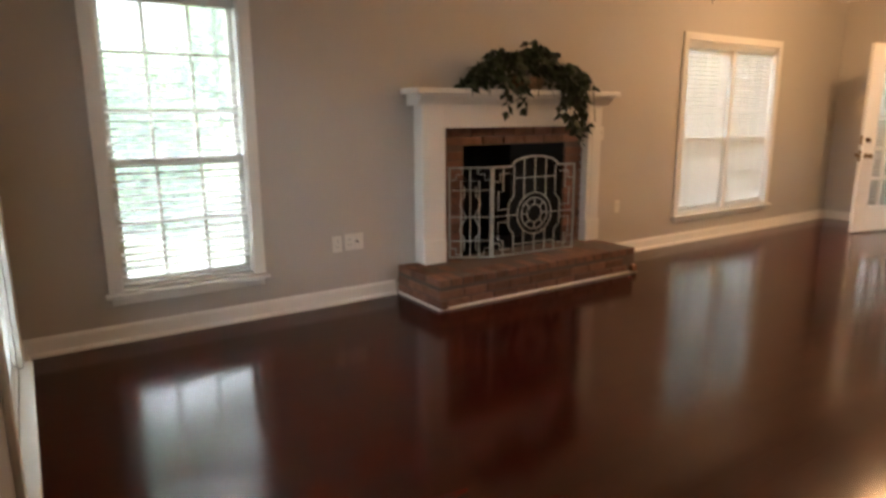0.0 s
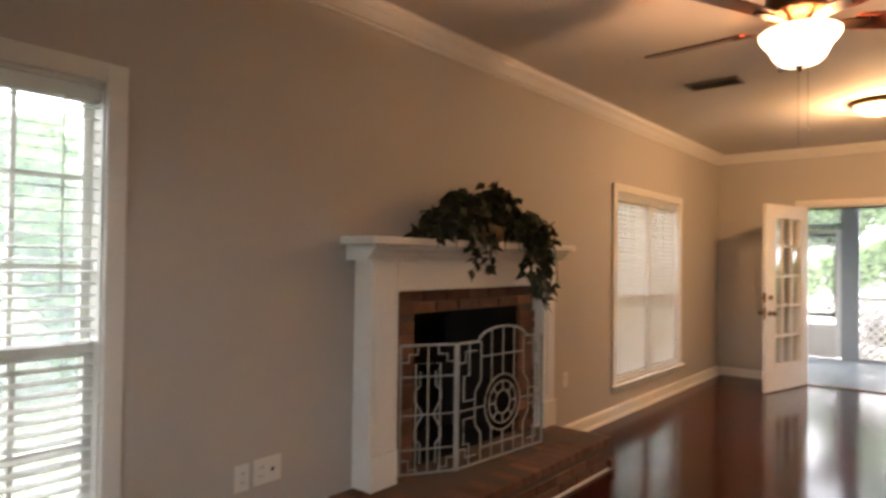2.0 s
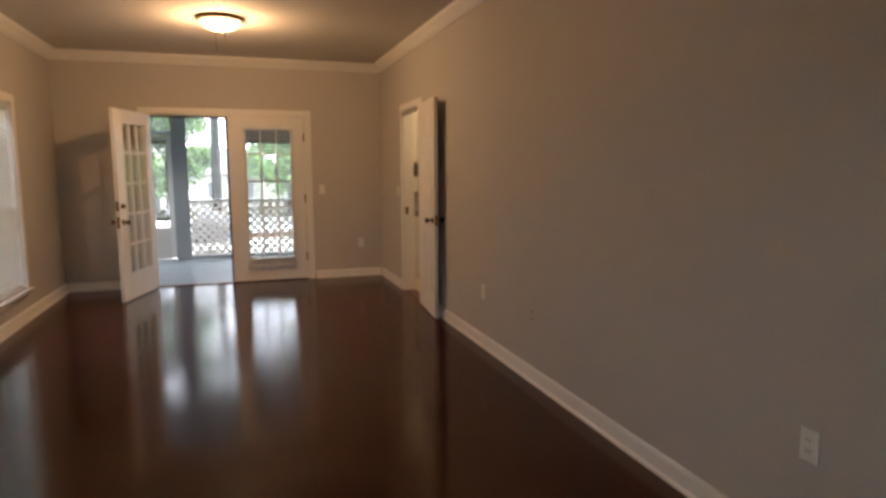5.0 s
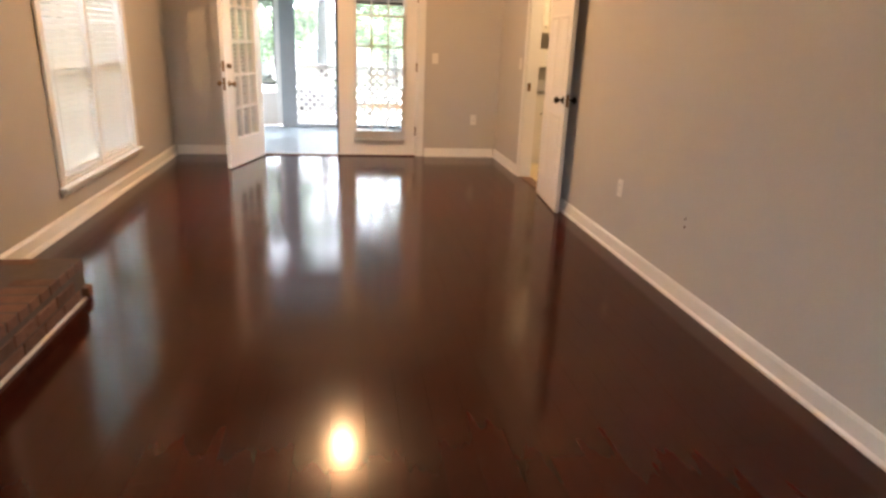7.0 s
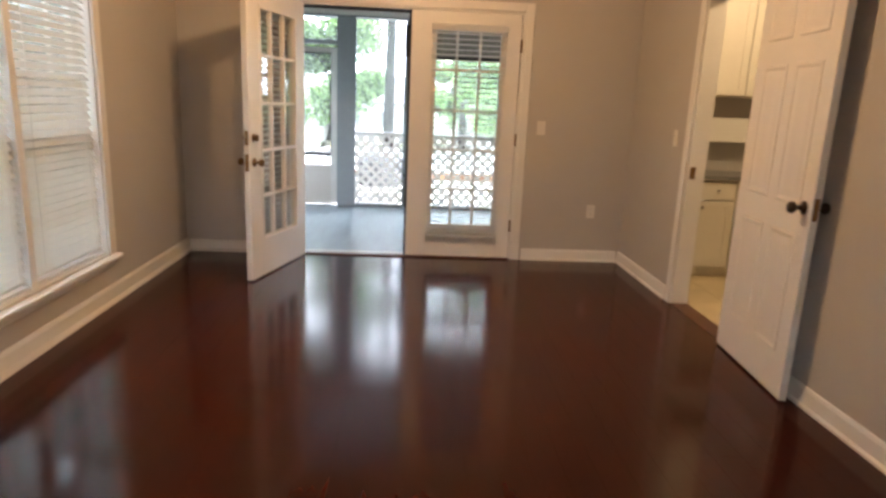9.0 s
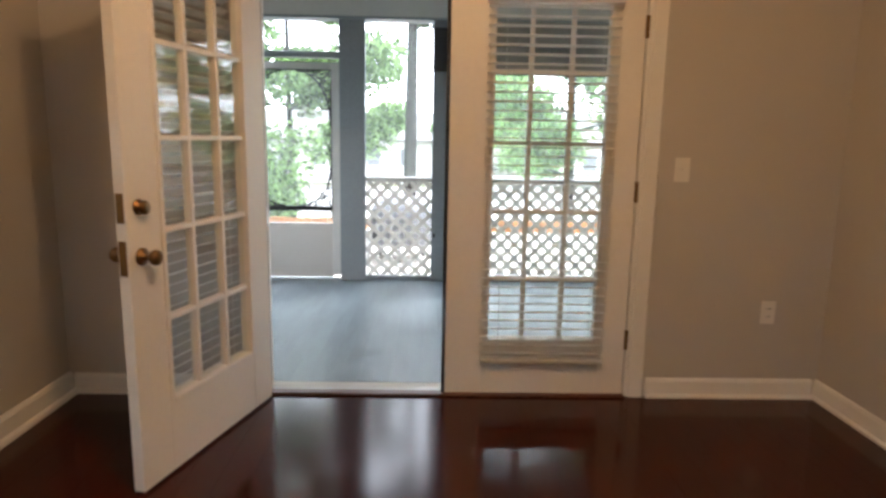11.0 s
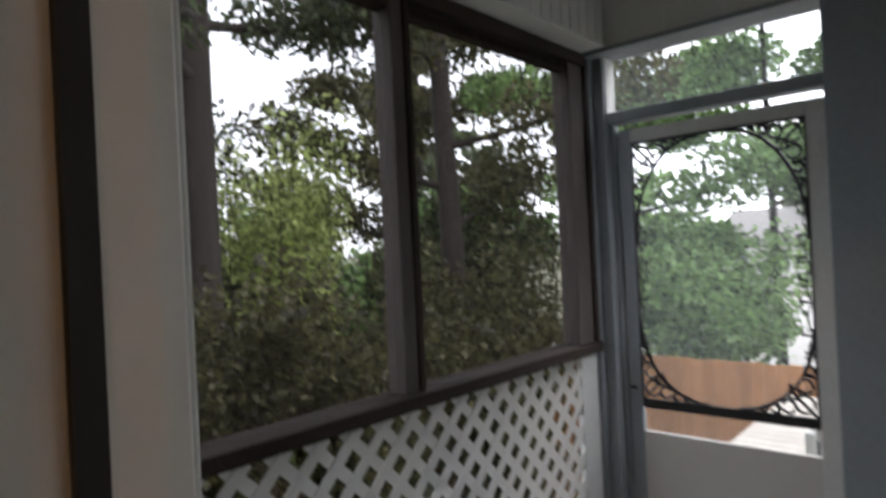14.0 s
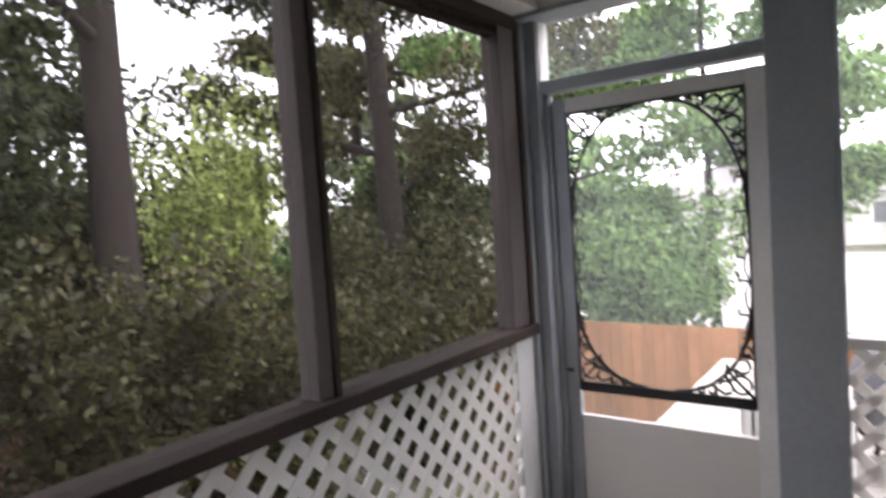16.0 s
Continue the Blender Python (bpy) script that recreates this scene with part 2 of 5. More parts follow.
def box(bm, x0, x1, y0, y1, z0, z1, bev=0.0, m=None):
    r = bmesh.ops.create_cube(bm, size=1.0)
    vs = r["verts"]
    bmesh.ops.scale(bm, vec=(x1 - x0, y1 - y0, z1 - z0), verts=vs)
    bmesh.ops.translate(bm, vec=((x0 + x1) / 2, (y0 + y1) / 2, (z0 + z1) / 2), verts=vs)
    if bev:
        es = list({e for v in vs for e in v.link_edges})
        r = bmesh.ops.bevel(bm, geom=es, offset=bev, segments=1, affect="EDGES", profile=0.5)
        vs = list({v for f in r["faces"] for v in f.verts} | {v for v in vs if v.is_valid})
    if m is not None:
        bmesh.ops.transform(bm, matrix=m, verts=vs)
    return vs


def boxes(*rows, bev=0.0):
    bm = bmesh.new()
    for r in rows:
        box(bm, *r, bev=bev)
    return bm


def lathe(bm, profile, seg=24, m=None):
    """Turns (radius, height) pairs about z."""
    rings = []
    made = []
    for r, z in profile:
        if r < 1e-5:
            v = bm.verts.new((0, 0, z))
            rings.append([v])
            made.append(v)
        else:
            ring = [bm.verts.new((r * math.cos(2 * math.pi * k / seg), r * math.sin(2 * math.pi * k / seg), z)) for k in range(seg)]
            rings.append(ring)
            made += ring
    for a, b in zip(rings, rings[1:]):
        for k in range(seg):
            k2 = (k + 1) % seg
            if len(a) == 1 and len(b) == 1:
                continue
            if len(a) == 1:
                bm.faces.new((a[0], b[k2], b[k]))
            elif len(b) == 1:
                bm.faces.new((a[k], a[k2], b[0]))
            else:
                bm.faces.new((a[k], a[k2], b[k2], b[k]))
    if m is not None:
        bmesh.ops.transform(bm, matrix=m, verts=made)
    return made


def bar(bm, pts, r, sides=5, closed=False):
    """A thin rod along a polyline; r may be a list of radii."""
    pts = [Vector(p) for p in pts]
    n = len(pts)
    rr = r if isinstance(r, (list, tuple)) else [r] * n
    rings = []
    for i, p in enumerate(pts):
        if closed:
            d = pts[(i + 1) % n] - pts[i - 1]
        else:
            d = pts[min(i + 1, n - 1)] - pts[max(i - 1, 0)]
        d = d.normalized() if d.length > 1e-9 else Vector((0, 0, 1))
        up = Vector((0, 0, 1)) if abs(d.z) < 0.9 else Vector((1, 0, 0))
        a = d.cross(up).normalized()
        b = d.cross(a)
        rings.append([bm.verts.new(p + rr[i] * (math.cos(2 * math.pi * (k + .5) / sides) * a + math.sin(2 * math.pi * (k + .5) / sides) * b)) for k in range(sides)])
    pairs = list(zip(rings, rings[1:])) + ([(rings[-1], rings[0])] if closed else [])
    for a, b in pairs:
        for k in range(sides):
            bm.faces.new((a[k], b[k], b[(k + 1) % sides], a[(k + 1) % sides]))
    if not closed:
        bm.faces.new(rings[0][::-1])
        bm.faces.new(rings[-1])


def prism(bm, profile, u0, u1, place):
    """Extrudes a closed outline from u0 to u1; place(u, a, b) gives the point."""
    a = [bm.verts.new(place(u0, *p)) for p in profile]
    b = [bm.verts.new(place(u1, *p)) for p in profile]
    n = len(profile)
    for k in range(n):
        bm.faces.new((a[k], a[(k + 1) % n], b[(k + 1) % n], b[k]))
    bm.faces.new(a[::-1])
    bm.faces.new(b)
    bmesh.ops.recalc_face_normals(bm, faces=bm.faces[:])


def wall(name, axis, p0, p1, u0, u1, z0, z1, holes, material, label):
    """A wall with real openings: cells of a grid whose inner faces are left out."""
    us = sorted({u0, u1, *[h[0] for h in holes], *[h[1] for h in holes]})
    zs = sorted({z0, z1, *[h[2] for h in holes], *[h[3] for h in holes]})
    solid = {}
    for i in range(len(us) - 1):
        for j in range(len(zs) - 1):
            uc, zc = (us[i] + us[i + 1]) / 2, (zs[j] + zs[j + 1]) / 2
            solid[i, j] = not any(h[0] < uc < h[1] and h[2] < zc < h[3] for h in holes)
    bm = bmesh.new()

    def pt(u, p, z):
        return (p, u, z) if axis == "x" else (u, p, z)

    def quad(*c):
        bm.faces.new([bm.verts.new(pt(*q)) for q in c])
    for (i, j), s in solid.items():
        if not s:
            continue
        a, b, c, d = us[i], us[i + 1], zs[j], zs[j + 1]
        quad((a, p0, c), (b, p0, c), (b, p0, d), (a, p0, d))
        quad((a, p1, c), (a, p1, d), (b, p1, d), (b, p1, c))
        for di, dj, q in ((-1, 0, ((a, p0, c), (a, p0, d), (a, p1, d), (a, p1, c))), (1, 0, ((b, p0, c), (b, p1, c), (b, p1, d), (b, p0, d))),
                          (0, -1, ((a, p0, c), (a, p1, c), (b, p1, c), (b, p0, c))), (0, 1, ((a, p0, d), (b, p0, d), (b, p1, d), (a, p1, d)))):
            if not solid.get((i + di, j + dj)):
                quad(*q)
    bmesh.ops.remove_doubles(bm, verts=bm.verts[:], dist=1e-5)
    bmesh.ops.recalc_face_normals(bm, faces=bm.faces[:])
    return single(name, bm, material, label, "wall", kind="structure")

# ---- the living room shell ----
XR, YN, H = 3.76, -8.69, 2.74          # right wall, near wall, ceiling height
WIN_A = (-8.17, -7.38, 0.30, 2.03)     # y0, y1, z0, z1 of the openings
WIN_B = (-3.02, -1.42, 0.30, 2.03)
WIN_C = (1.05, 2.15, 0.30, 2.03)
FRENCH = (0.93, 2.80, 0.0, 2.075)
PANTRY = (-1.95, -1.17, 0.0, 2.06)
FIREBOX = (-5.73, -4.65, 0.217, 1.085)
WALL_END = -7.35

wall("wall_left", "x", -0.16, 0.0, YN - 0.15, 0.16, -0.3, H + 0.1, [WIN_A, WIN_B, FIREBOX], PAINT, "greige painted wall with windows and fireplace")
wall("wall_far", "y", 0.0, 0.16, 0.0, 6.2, -0.3, H + 0.1, [FRENCH], PAINT, "greige painted wall with white French doors")
wall("wall_right", "x", XR, XR + 0.12, WALL_END, 0.0, -0.3, H + 0.1, [PANTRY], PAINT, "greige painted long wall with a doorway")
wall("wall_near", "y", YN - 0.15, YN, 0.0, 6.2, -0.3, H + 0.1, [WIN_C], PAINT, "greige painted wall with a tall window")
wall("wall_side", "x", 6.08, 6.2, YN, 0.0, -0.3, H + 0.1, [], PAINT, "plain greige painted wall")
wall("wall_return", "y", WALL_END, WALL_END + 0.12, XR + 0.12, 6.08, -0.3, H + 0.1, [], PAINT, "plain greige painted wall")
wall("wall_pantry", "y", -2.75, -2.65, XR + 0.12, 6.08, -0.3, H + 0.1, [], PAINT, "plain painted pantry wall")
single("ceiling", boxes((0.0, 6.08, YN, 0.0, H, H + 0.1)), CEIL, "off-white painted ceiling", "ceiling", kind="structure")

CROWN = [(0, 0), (0.012, 0), (0.02, 0.012), (0.03, 0.018), (0.062, 0.058), (0.072, 0.066), (0.085, 0.082), (0.085, 0.095), (0.095, 0.105), (0, 0.105)]
BASE = [(0, 0), (0.026, 0), (0.026, 0.012), (0.016, 0.022), (0.014, 0.085), (0.008, 0.10), (0, 0.102)]


def moulding(name, profile, z, runs, label):
    """One trim object of several straight runs; a run is (axis, wall plane, side, u0, u1)."""
    for axis, p, side, u0, u1 in runs:
        bm = bmesh.new()
        prism(bm, profile, u0, u1, (lambda u, a, b: (p + side * a, u, z + b)) if axis == "x" else (lambda u, a, b: (u, p + side * a, z + b)))
        single(name, bm, WHITE, label, "moulding", kind="structure")


moulding("crown_trim", [(a * 1.08, b * 1.08) for a, b in CROWN], H - 0.1134, [("x", 0.0, 1, YN, 0.0)], "white crown moulding along the ceiling")
moulding("crown_trim", CROWN, H - 0.105, [("x", XR, -1, WALL_END, 0.0), ("y", 0.0, -1, 0.002, XR - 0.002), ("y", YN, 1, 0.002, 6.0)],
         "white crown moulding along the ceiling")
SHOE = [(0, 0), (0.046, 0), (0.045, 0.012), (0.038, 0.02), (0.024, 0.024), (0.02, 0.09), (0.01, 0.105), (0, 0.107)]
moulding("baseboard", SHOE, 0.0, [("x", 0.0, 1, YN, -6.335), ("x", 0.0, 1, -4.30, 0.0)], "white painted baseboard with a shoe strip")
moulding("baseboard", BASE, 0.0, [("x", XR, -1, WALL_END, -2.03), ("x", XR, -1, -1.09, 0.0),
                                  ("y", 0.0, -1, 0.03, 0.85), ("y", 0.0, -1, 2.88, XR - 0.03), ("y", YN, 1, 0.03, 6.0)],
         "white painted baseboard along the wall")


# ---- windows with blinds ----
def blind(name, m, w, z0, z1, pitch, tilt, label, depth=0.048, cord=True):
    b = thing(name, m, label, "window blind")
    part("headrail", boxes((-w / 2, w / 2, -0.03, 0.03, z1 - 0.055, z1), bev=0.004), SLAT, b)
    part("bottom_rail", boxes((-w / 2 + .004, w / 2 - .004, -0.024, 0.024, z0 + 0.004, z0 + 0.022), bev=0.003), SLAT, b)
    bm = bmesh.new()
    box(bm, -w / 2 + 0.004, w / 2 - 0.004, -depth / 2, depth / 2, -0.0014, 0.0014)
    slat = to_mesh("slat", bm, SLAT)
    n = int((z1 - 0.072 - z0 - 0.026) / pitch) + 1
    for k in range(n):
        piece("slat", slat, b, pose(0, 0, z1 - 0.072 - k * pitch, tilt + random.uniform(-2, 2)))
    for x in (-w * 0.36, w * 0.36):
        bm = bmesh.new()
        bar(bm, [(x, 0.03, z0 + 0.01), (x, 0.03, z1 - 0.03)], 0.0012, 4)
        part("ladder_cord", bm, SLAT, b)
    if cord:
        bm = bmesh.new()
        bar(bm, [(-w * 0.33, 0.04, z1 - 0.05), (-w * 0.33, 0.042, z1 - 0.75)], 0.004, 6)
        part("tilt_wand", bm, SLAT, b)
    return b


def sash(parent, name, x0, x1, z0, z1, y, cols, rows):
    s = part(name, boxes((x0, x0 + 0.032, y, y + 0.035, z0, z1), (x1 - 0.032, x1, y, y + 0.035, z0, z1), (x0 + 0.032, x1 - 0.032, y, y + 0.035, z0, z0 + 0.05),
                         (x0 + 0.032, x1 - 0.032, y, y + 0.035, z1 - 0.032, z1)), WHITE, parent)
    for c in range(1, cols):
        x = x0 + (x1 - x0) * c / cols
        part("muntin", boxes((x - 0.009, x + 0.009, y + 0.006, y + 0.029, z0 + 0.05, z1 - 0.032)), WHITE, s)
    for r in range(1, rows):
        z = z0 + (z1 - z0) * r / rows
        part("muntin", boxes((x0 + 0.032, x1 - 0.032, y + 0.008, y + 0.027, z - 0.009, z + 0.009)), WHITE, s)
    g = part("pane", boxes((x0 + 0.032, x1 - 0.032, y + 0.015, y + 0.019, z0 + 0.05, z1 - 0.032)), GLASS, s)
    g.visible_shadow = False


def window(name, m, w, z0, z1, units, label, cas=0.07):
    """Casing, stool and apron, and double-hung sashes deep in the opening; local y points into the room."""
    o = thing(name, m, label, "window", kind="structure")
    h = w / 2
    part("casing", boxes((-h - cas, -h + 0.005, 0.002, 0.022, z0, z1 + cas), (h - 0.005, h + cas, 0.002, 0.022, z0, z1 + cas),
                         (-h + 0.005, h - 0.005, 0.002, 0.022, z1 - 0.005, z1 + cas), bev=0.004), WHITE, o)
    part("window_sill", boxes((-h - cas - 0.02, h + cas + 0.02, 0.002, 0.055, z0 - 0.025, z0 - 0.002), (-h + 0.002, h - 0.002, -0.15, 0.002, z0 + 0.001, z0 + 0.016), bev=0.004), WHITE, o)
    part("apron", boxes((-h - cas + 0.01, h + cas - 0.01, 0.002, 0.018, z0 - 0.075, z0 - 0.026), bev=0.003), WHITE, o)
    part("window_frame", boxes((-h + 0.001, -h + 0.012, -0.15, 0.0, z0 + 0.017, z1 - 0.001), (h - 0.012, h - 0.001, -0.15, 0.0, z0 + 0.017, z1 - 0.001),
                               (-h + 0.012, h - 0.012, -0.15, 0.0, z1 - 0.02, z1 - 0.001)), WHITE, o)
    mid = z0 + (z1 - z0) * 0.43
    step = (w - 0.024 - 0.05 * (units - 1)) / units
    for u in range(units):
        x0 = -h + 0.012 + u * (step + 0.05)
        sash(o, "lower_sash", x0, x0 + step, z0 + 0.017, mid + 0.03, -0.085, 3, 2)
        sash(o, "upper_sash", x0, x0 + step, mid - 0.02, z1 - 0.021, -0.125, 3, 3)
        # sheet added outside the sash so its pale colour hazes the view
        part("haze_screen", boxes((x0 + 0.004, x0 + step - 0.004, -0.146, -0.145, z0 + 0.02, z1 - 0.024)), WINDOW_HAZE, o, "added insect screen carrying pale glare haze")
        if u:
            part("mullion", boxes((x0 - 0.05, x0, -0.15, 0.0, z0 + 0.017, z1 - 0.021)), WHITE, o)
    return o


ya = (WIN_A[0] + WIN_A[1]) / 2
yb = (WIN_B[0] + WIN_B[1]) / 2
xc = (WIN_C[0] + WIN_C[1]) / 2
window("window_1", pose(0, ya, 0, 0, 0, -90), WIN_A[1] - WIN_A[0], WIN_A[2], WIN_A[3], 1, "tall white double-hung window with grille")
window("window_2", pose(0, yb, 0, 0, 0, -90), WIN_B[1] - WIN_B[0], WIN_B[2], WIN_B[3], 2, "wide white twin double-hung window")
window("window_3", pose(xc, YN, 0), WIN_C[1] - WIN_C[0], WIN_C[2], WIN_C[3], 1, "tall white double-hung window beside the corner")
blind("window_blind", pose(-0.035, ya, 0, 0, 0, -90), WIN_A[1] - WIN_A[0] - 0.03, WIN_A[2] + 0.02, WIN_A[3] - 0.022, 0.043, -9, "white slatted blind let down with open slats")
for s in (-1, 1):
    blind("window_blind", pose(-0.035, yb + s * 0.395, 0, 0, 0, -90), 0.765, WIN_B[2] + 0.02, WIN_B[3] - 0.022, 0.043, -54,
          "white slatted blind let down with nearly shut slats", cord=False)
blind("window_blind", pose(xc, YN - 0.035, 0), WIN_C[1] - WIN_C[0] - 0.03, WIN_C[2] + 0.02, WIN_C[3] - 0.022, 0.043, -9, "white slatted blind let down with open slats", cord=False)


# ---- French doors ----
def knob(parent, name, m, material, label=""):
    bm = bmesh.new()
    lathe(bm, [(0.0, 0.0), (0.031, 0.0), (0.031, 0.006), (0.012, 0.012), (0.011, 0.035), (0.022, 0.043), (0.028, 0.055), (0.025, 0.068), (0.012, 0.075), (0, 0.076)], 18, m)
    return part(name, bm, material, parent, label, True)


def french_leaf(name, m, label, blind_y, blind_label, w, gx0, gx1, tilt):
    """Local x runs from the hinge edge to the meeting edge, y towards the porch side."""
    d = thing(name, m, label, "door", kind="structure")
    t, top = 0.044, 2.045
    gz0, gz1 = 0.275, 1.92
    part("door_frame", boxes((0, gx0, 0, t, 0.012, top), (gx1, w, 0, t, 0.012, top), (gx0, gx1, 0, t, 0.012, gz0), (gx0, gx1, 0, t, gz1, top), bev=0.002), WHITE_DOOR, d)
    part("glass_bead", boxes((gx0, gx0 + 0.022, -0.006, t + 0.006, gz0, gz1), (gx1 - 0.022, gx1, -0.006, t + 0.006, gz0, gz1),
                             (gx0 + 0.022, gx1 - 0.022, -0.006, t + 0.006, gz0, gz0 + 0.022), (gx0 + 0.022, gx1 - 0.022, -0.006, t + 0.006, gz1 - 0.022, gz1), bev=0.003), WHITE_DOOR, d)
    for c in (1, 2):
        x = gx0 + (gx1 - gx0) * c / 3
        part("muntin", boxes((x - 0.010, x + 0.010, 0.004, t - 0.004, gz0 + 0.022, gz1 - 0.022), bev=0.002), WHITE_DOOR, d)
    for r in range(1, 5):
        z = gz0 + (gz1 - gz0) * r / 5
        part("muntin", boxes((gx0 + 0.022, gx1 - 0.022, 0.006, t - 0.006, z - 0.010, z + 0.010), bev=0.002), WHITE_DOOR, d)
    bm = bmesh.new()
    box(bm, gx0 + 0.02, gx0 + (gx1 - gx0) / 3 - 0.008, 0.020, 0.024, gz0 + 0.02, gz0 + (gz1 - gz0) / 5 - 0.008)
    me = to_mesh("pane", bm, GLASS)
    for c in range(3):
        for r in range(5):
            g = piece("pane", me, d, pose(c * (gx1 - gx0) / 3 - (0.005 if c else 0), 0, r * (gz1 - gz0) / 5))
            g.visible_shadow = False
    bl = blind("door_blind", m @ pose((gx0 + gx1) / 2, blind_y, 0), 0.615, 0.185, 1.945, 0.042, tilt, blind_label, depth=0.038, cord=False)
    hinge_y = -0.006 if blind_y < 0 else t + 0.006
    for z in (0.30, 1.04, 1.80):
        bm = bmesh.new()
        bar(bm, [(-0.004, hinge_y, z - 0.05), (-0.004, hinge_y, z + 0.05)], 0.009, 8)
        part("hinge", bm, BRASS, d, "aged brass hinge")
    return d


HX, LEAF_TURN = 0.968, -105.3
left_leaf = french_leaf("door_1", pose(HX, -0.045, 0, 0, 0, LEAF_TURN), "white glazed French door leaf standing open", -0.042, "white mini blind on the open door leaf", 0.905, 0.15, 0.74, 24)
for side, rx in ((0.044, -90), (0.0, 90)):
    knob(left_leaf, "door_knob", pose(0.845, side, 0.86, rx), BRASS, "aged brass door knob")
    knob(left_leaf, "deadbolt", pose(0.845, side, 1.03, rx) @ Matrix.Diagonal((0.9, 0.9, 0.45, 1)), BRASS, "aged brass deadbolt")
part("latch_plate", boxes((0.905, 0.908, 0.008, 0.036, 0.80, 0.92), (0.905, 0.908, 0.008, 0.036, 0.98, 1.08)), BRASS, left_leaf)
right_leaf = french_leaf("door_2", pose(2.762, 0.047, 0, 0, 0, 180), "white glazed French door leaf standing shut", 0.074, "white mini blind with open slats on the shut door", 0.90, 0.14, 0.712, 6)
part("weatherstrip", boxes((0.902, 0.918, 0.012, 0.05, 0.012, 2.045), bev=0.004), RUBBER, right_leaf, "black weatherstrip along the meeting edge")
frame_1 = thing("door_frame", pose(1.865, 0, 0), "white door frame and casing around the French doors", "door frame", kind="structure")
L0, L1, LT = 0.93 - 1.865, 2.80 - 1.865, 2.075
part("jamb", boxes((L0 + 0.001, L0 + 0.03, 0.0, 0.17, 0.0, LT - 0.001), bev=0.003), WHITE, frame_1)
part("jamb", boxes((L1 - 0.03, L1 - 0.001, 0.0, 0.17, 0.0, LT - 0.001), bev=0.003), WHITE, frame_1)
part("head_jamb", boxes((L0 + 0.03, L1 - 0.03, 0.0, 0.17, LT - 0.028, LT - 0.001)), WHITE, frame_1)
part("stop", boxes((L0 + 0.03, L0 + 0.040, 0.102, 0.145, 0.0, LT - 0.03), (L1 - 0.045, L1 - 0.03, 0.055, 0.13, 0.0, LT - 0.03)), WHITE, frame_1)
part("weatherstrip", boxes((L0 + 0.0305, L0 + 0.042, 0.080, 0.102, 0.0, LT - 0.03), (L0 + 0.042, L1 - 0.05, 0.062, 0.082, LT - 0.05, LT - 0.03)), RUBBER, frame_1, "black rubber weatherstrip")
part("casing", boxes((L0 - 0.06, L0 + 0.012, -0.02, -0.002, 0.0, LT + 0.06), (L1 - 0.012, L1 + 0.06, -0.02, -0.002, 0.0, LT + 0.06),
                     (L0 + 0.012, L1 - 0.012, -0.02, -0.002, LT - 0.012, LT + 0.06), bev=0.005), WHITE, frame_1)
part("outer_casing", boxes((L0 - 0.07, L0 + 0.012, 0.162, 0.185, -0.02, LT + 0.07), (L1 - 0.012, L1 + 0.07, 0.162, 0.185, -0.02, LT + 0.07),
                           (L0 + 0.012, L1 - 0.012, 0.162, 0.185, LT - 0.012, LT + 0.07), bev=0.004), PANEL_PAINT, frame_1)
part("threshold", boxes((L0 + 0.03, L1 - 0.03, 0.03, 0.10, -0.04, 0.010), bev=0.004), SILL_METAL, frame_1, "dull metal threshold")
part("outer_sill", boxes((L0 + 0.03, L1 - 0.03, 0.10, 0.159, -0.06, -0.031)), PORCH_PAINT, frame_1, "blue-grey painted outer sill")
part("threshold_strip", boxes((L0 + 0.03, L1 - 0.03, -0.025, 0.03, 0.0, 0.014), bev=0.004), SILL_WOOD, frame_1, "dark stained wooden threshold strip")

# ---- pantry door and what shows behind it ----
leaf = thing("door_3", pose(XR - 0.022, -1.955, 0, 0, 0, -95), "white six-panel door swung open against the wall", "door", kind="structure")
W3 = 0.765
bm = boxes((0, W3, -0.018, 0.018, 0.012, 2.045), bev=0.002)
part("door_slab", bm, WHITE_DOOR, leaf)
for x0, x1 in ((0.10, 0.345), (0.42, 0.665)):
    for z0, z1 in ((0.22, 0.80), (0.93, 1.58), (1.70, 1.93)):
        for side in (-1, 1):
            y = 0.018 * side
            bm = bmesh.new()
            rings = []
            for ins, hh in ((0.0, 0.0), (0.006, 0.006), (0.016, 0.006), (0.026, 0.001), (0.034, 0.001), (0.065, 0.005)):
                rings.append([bm.verts.new((x, y + side * hh, z)) for x, z in ((x0 + ins, z0 + ins), (x1 - ins, z0 + ins), (x1 - ins, z1 - ins), (x0 + ins, z1 - ins))])
            for a, b in zip(rings, rings[1:]):
                for k in range(4):
                    bm.faces.new((a[k], a[(k + 1) % 4], b[(k + 1) % 4], b[k]))
            bm.faces.new(rings[-1])
            bmesh.ops.recalc_face_normals(bm, faces=bm.faces[:])
            part("raised_panel", bm, WHITE_DOOR, leaf)
knob(leaf, "door_knob", pose(W3 - 0.065, -0.018, 0.93, 90), BRONZE, "dark bronze door knob")
knob(leaf, "door_knob", pose(W3 - 0.065, 0.018, 0.93, -90), BRONZE, "dark bronze door knob")
part("latch_plate", boxes((W3, W3 + 0.002, -0.012, 0.012, 0.88, 0.98)), BRASS, leaf)
frame_3 = thing("door_frame", pose(XR, -1.56, 0), "white door frame and casing of the pantry doorway", "door frame", kind="structure")
part("casing", boxes((-0.02, -0.002, 0.378, 0.45, 0.0, 2.12), (-0.02, -0.002, -0.45, -0.378, 0.0, 2.12), (-0.02, -0.002, -0.378, 0.378, 2.048, 2.12), bev=0.005), WHITE, frame_3)
part("jamb", boxes((0.0, 0.12, 0.37, 0.389, 0.0, 2.059)), WHITE, frame_3)
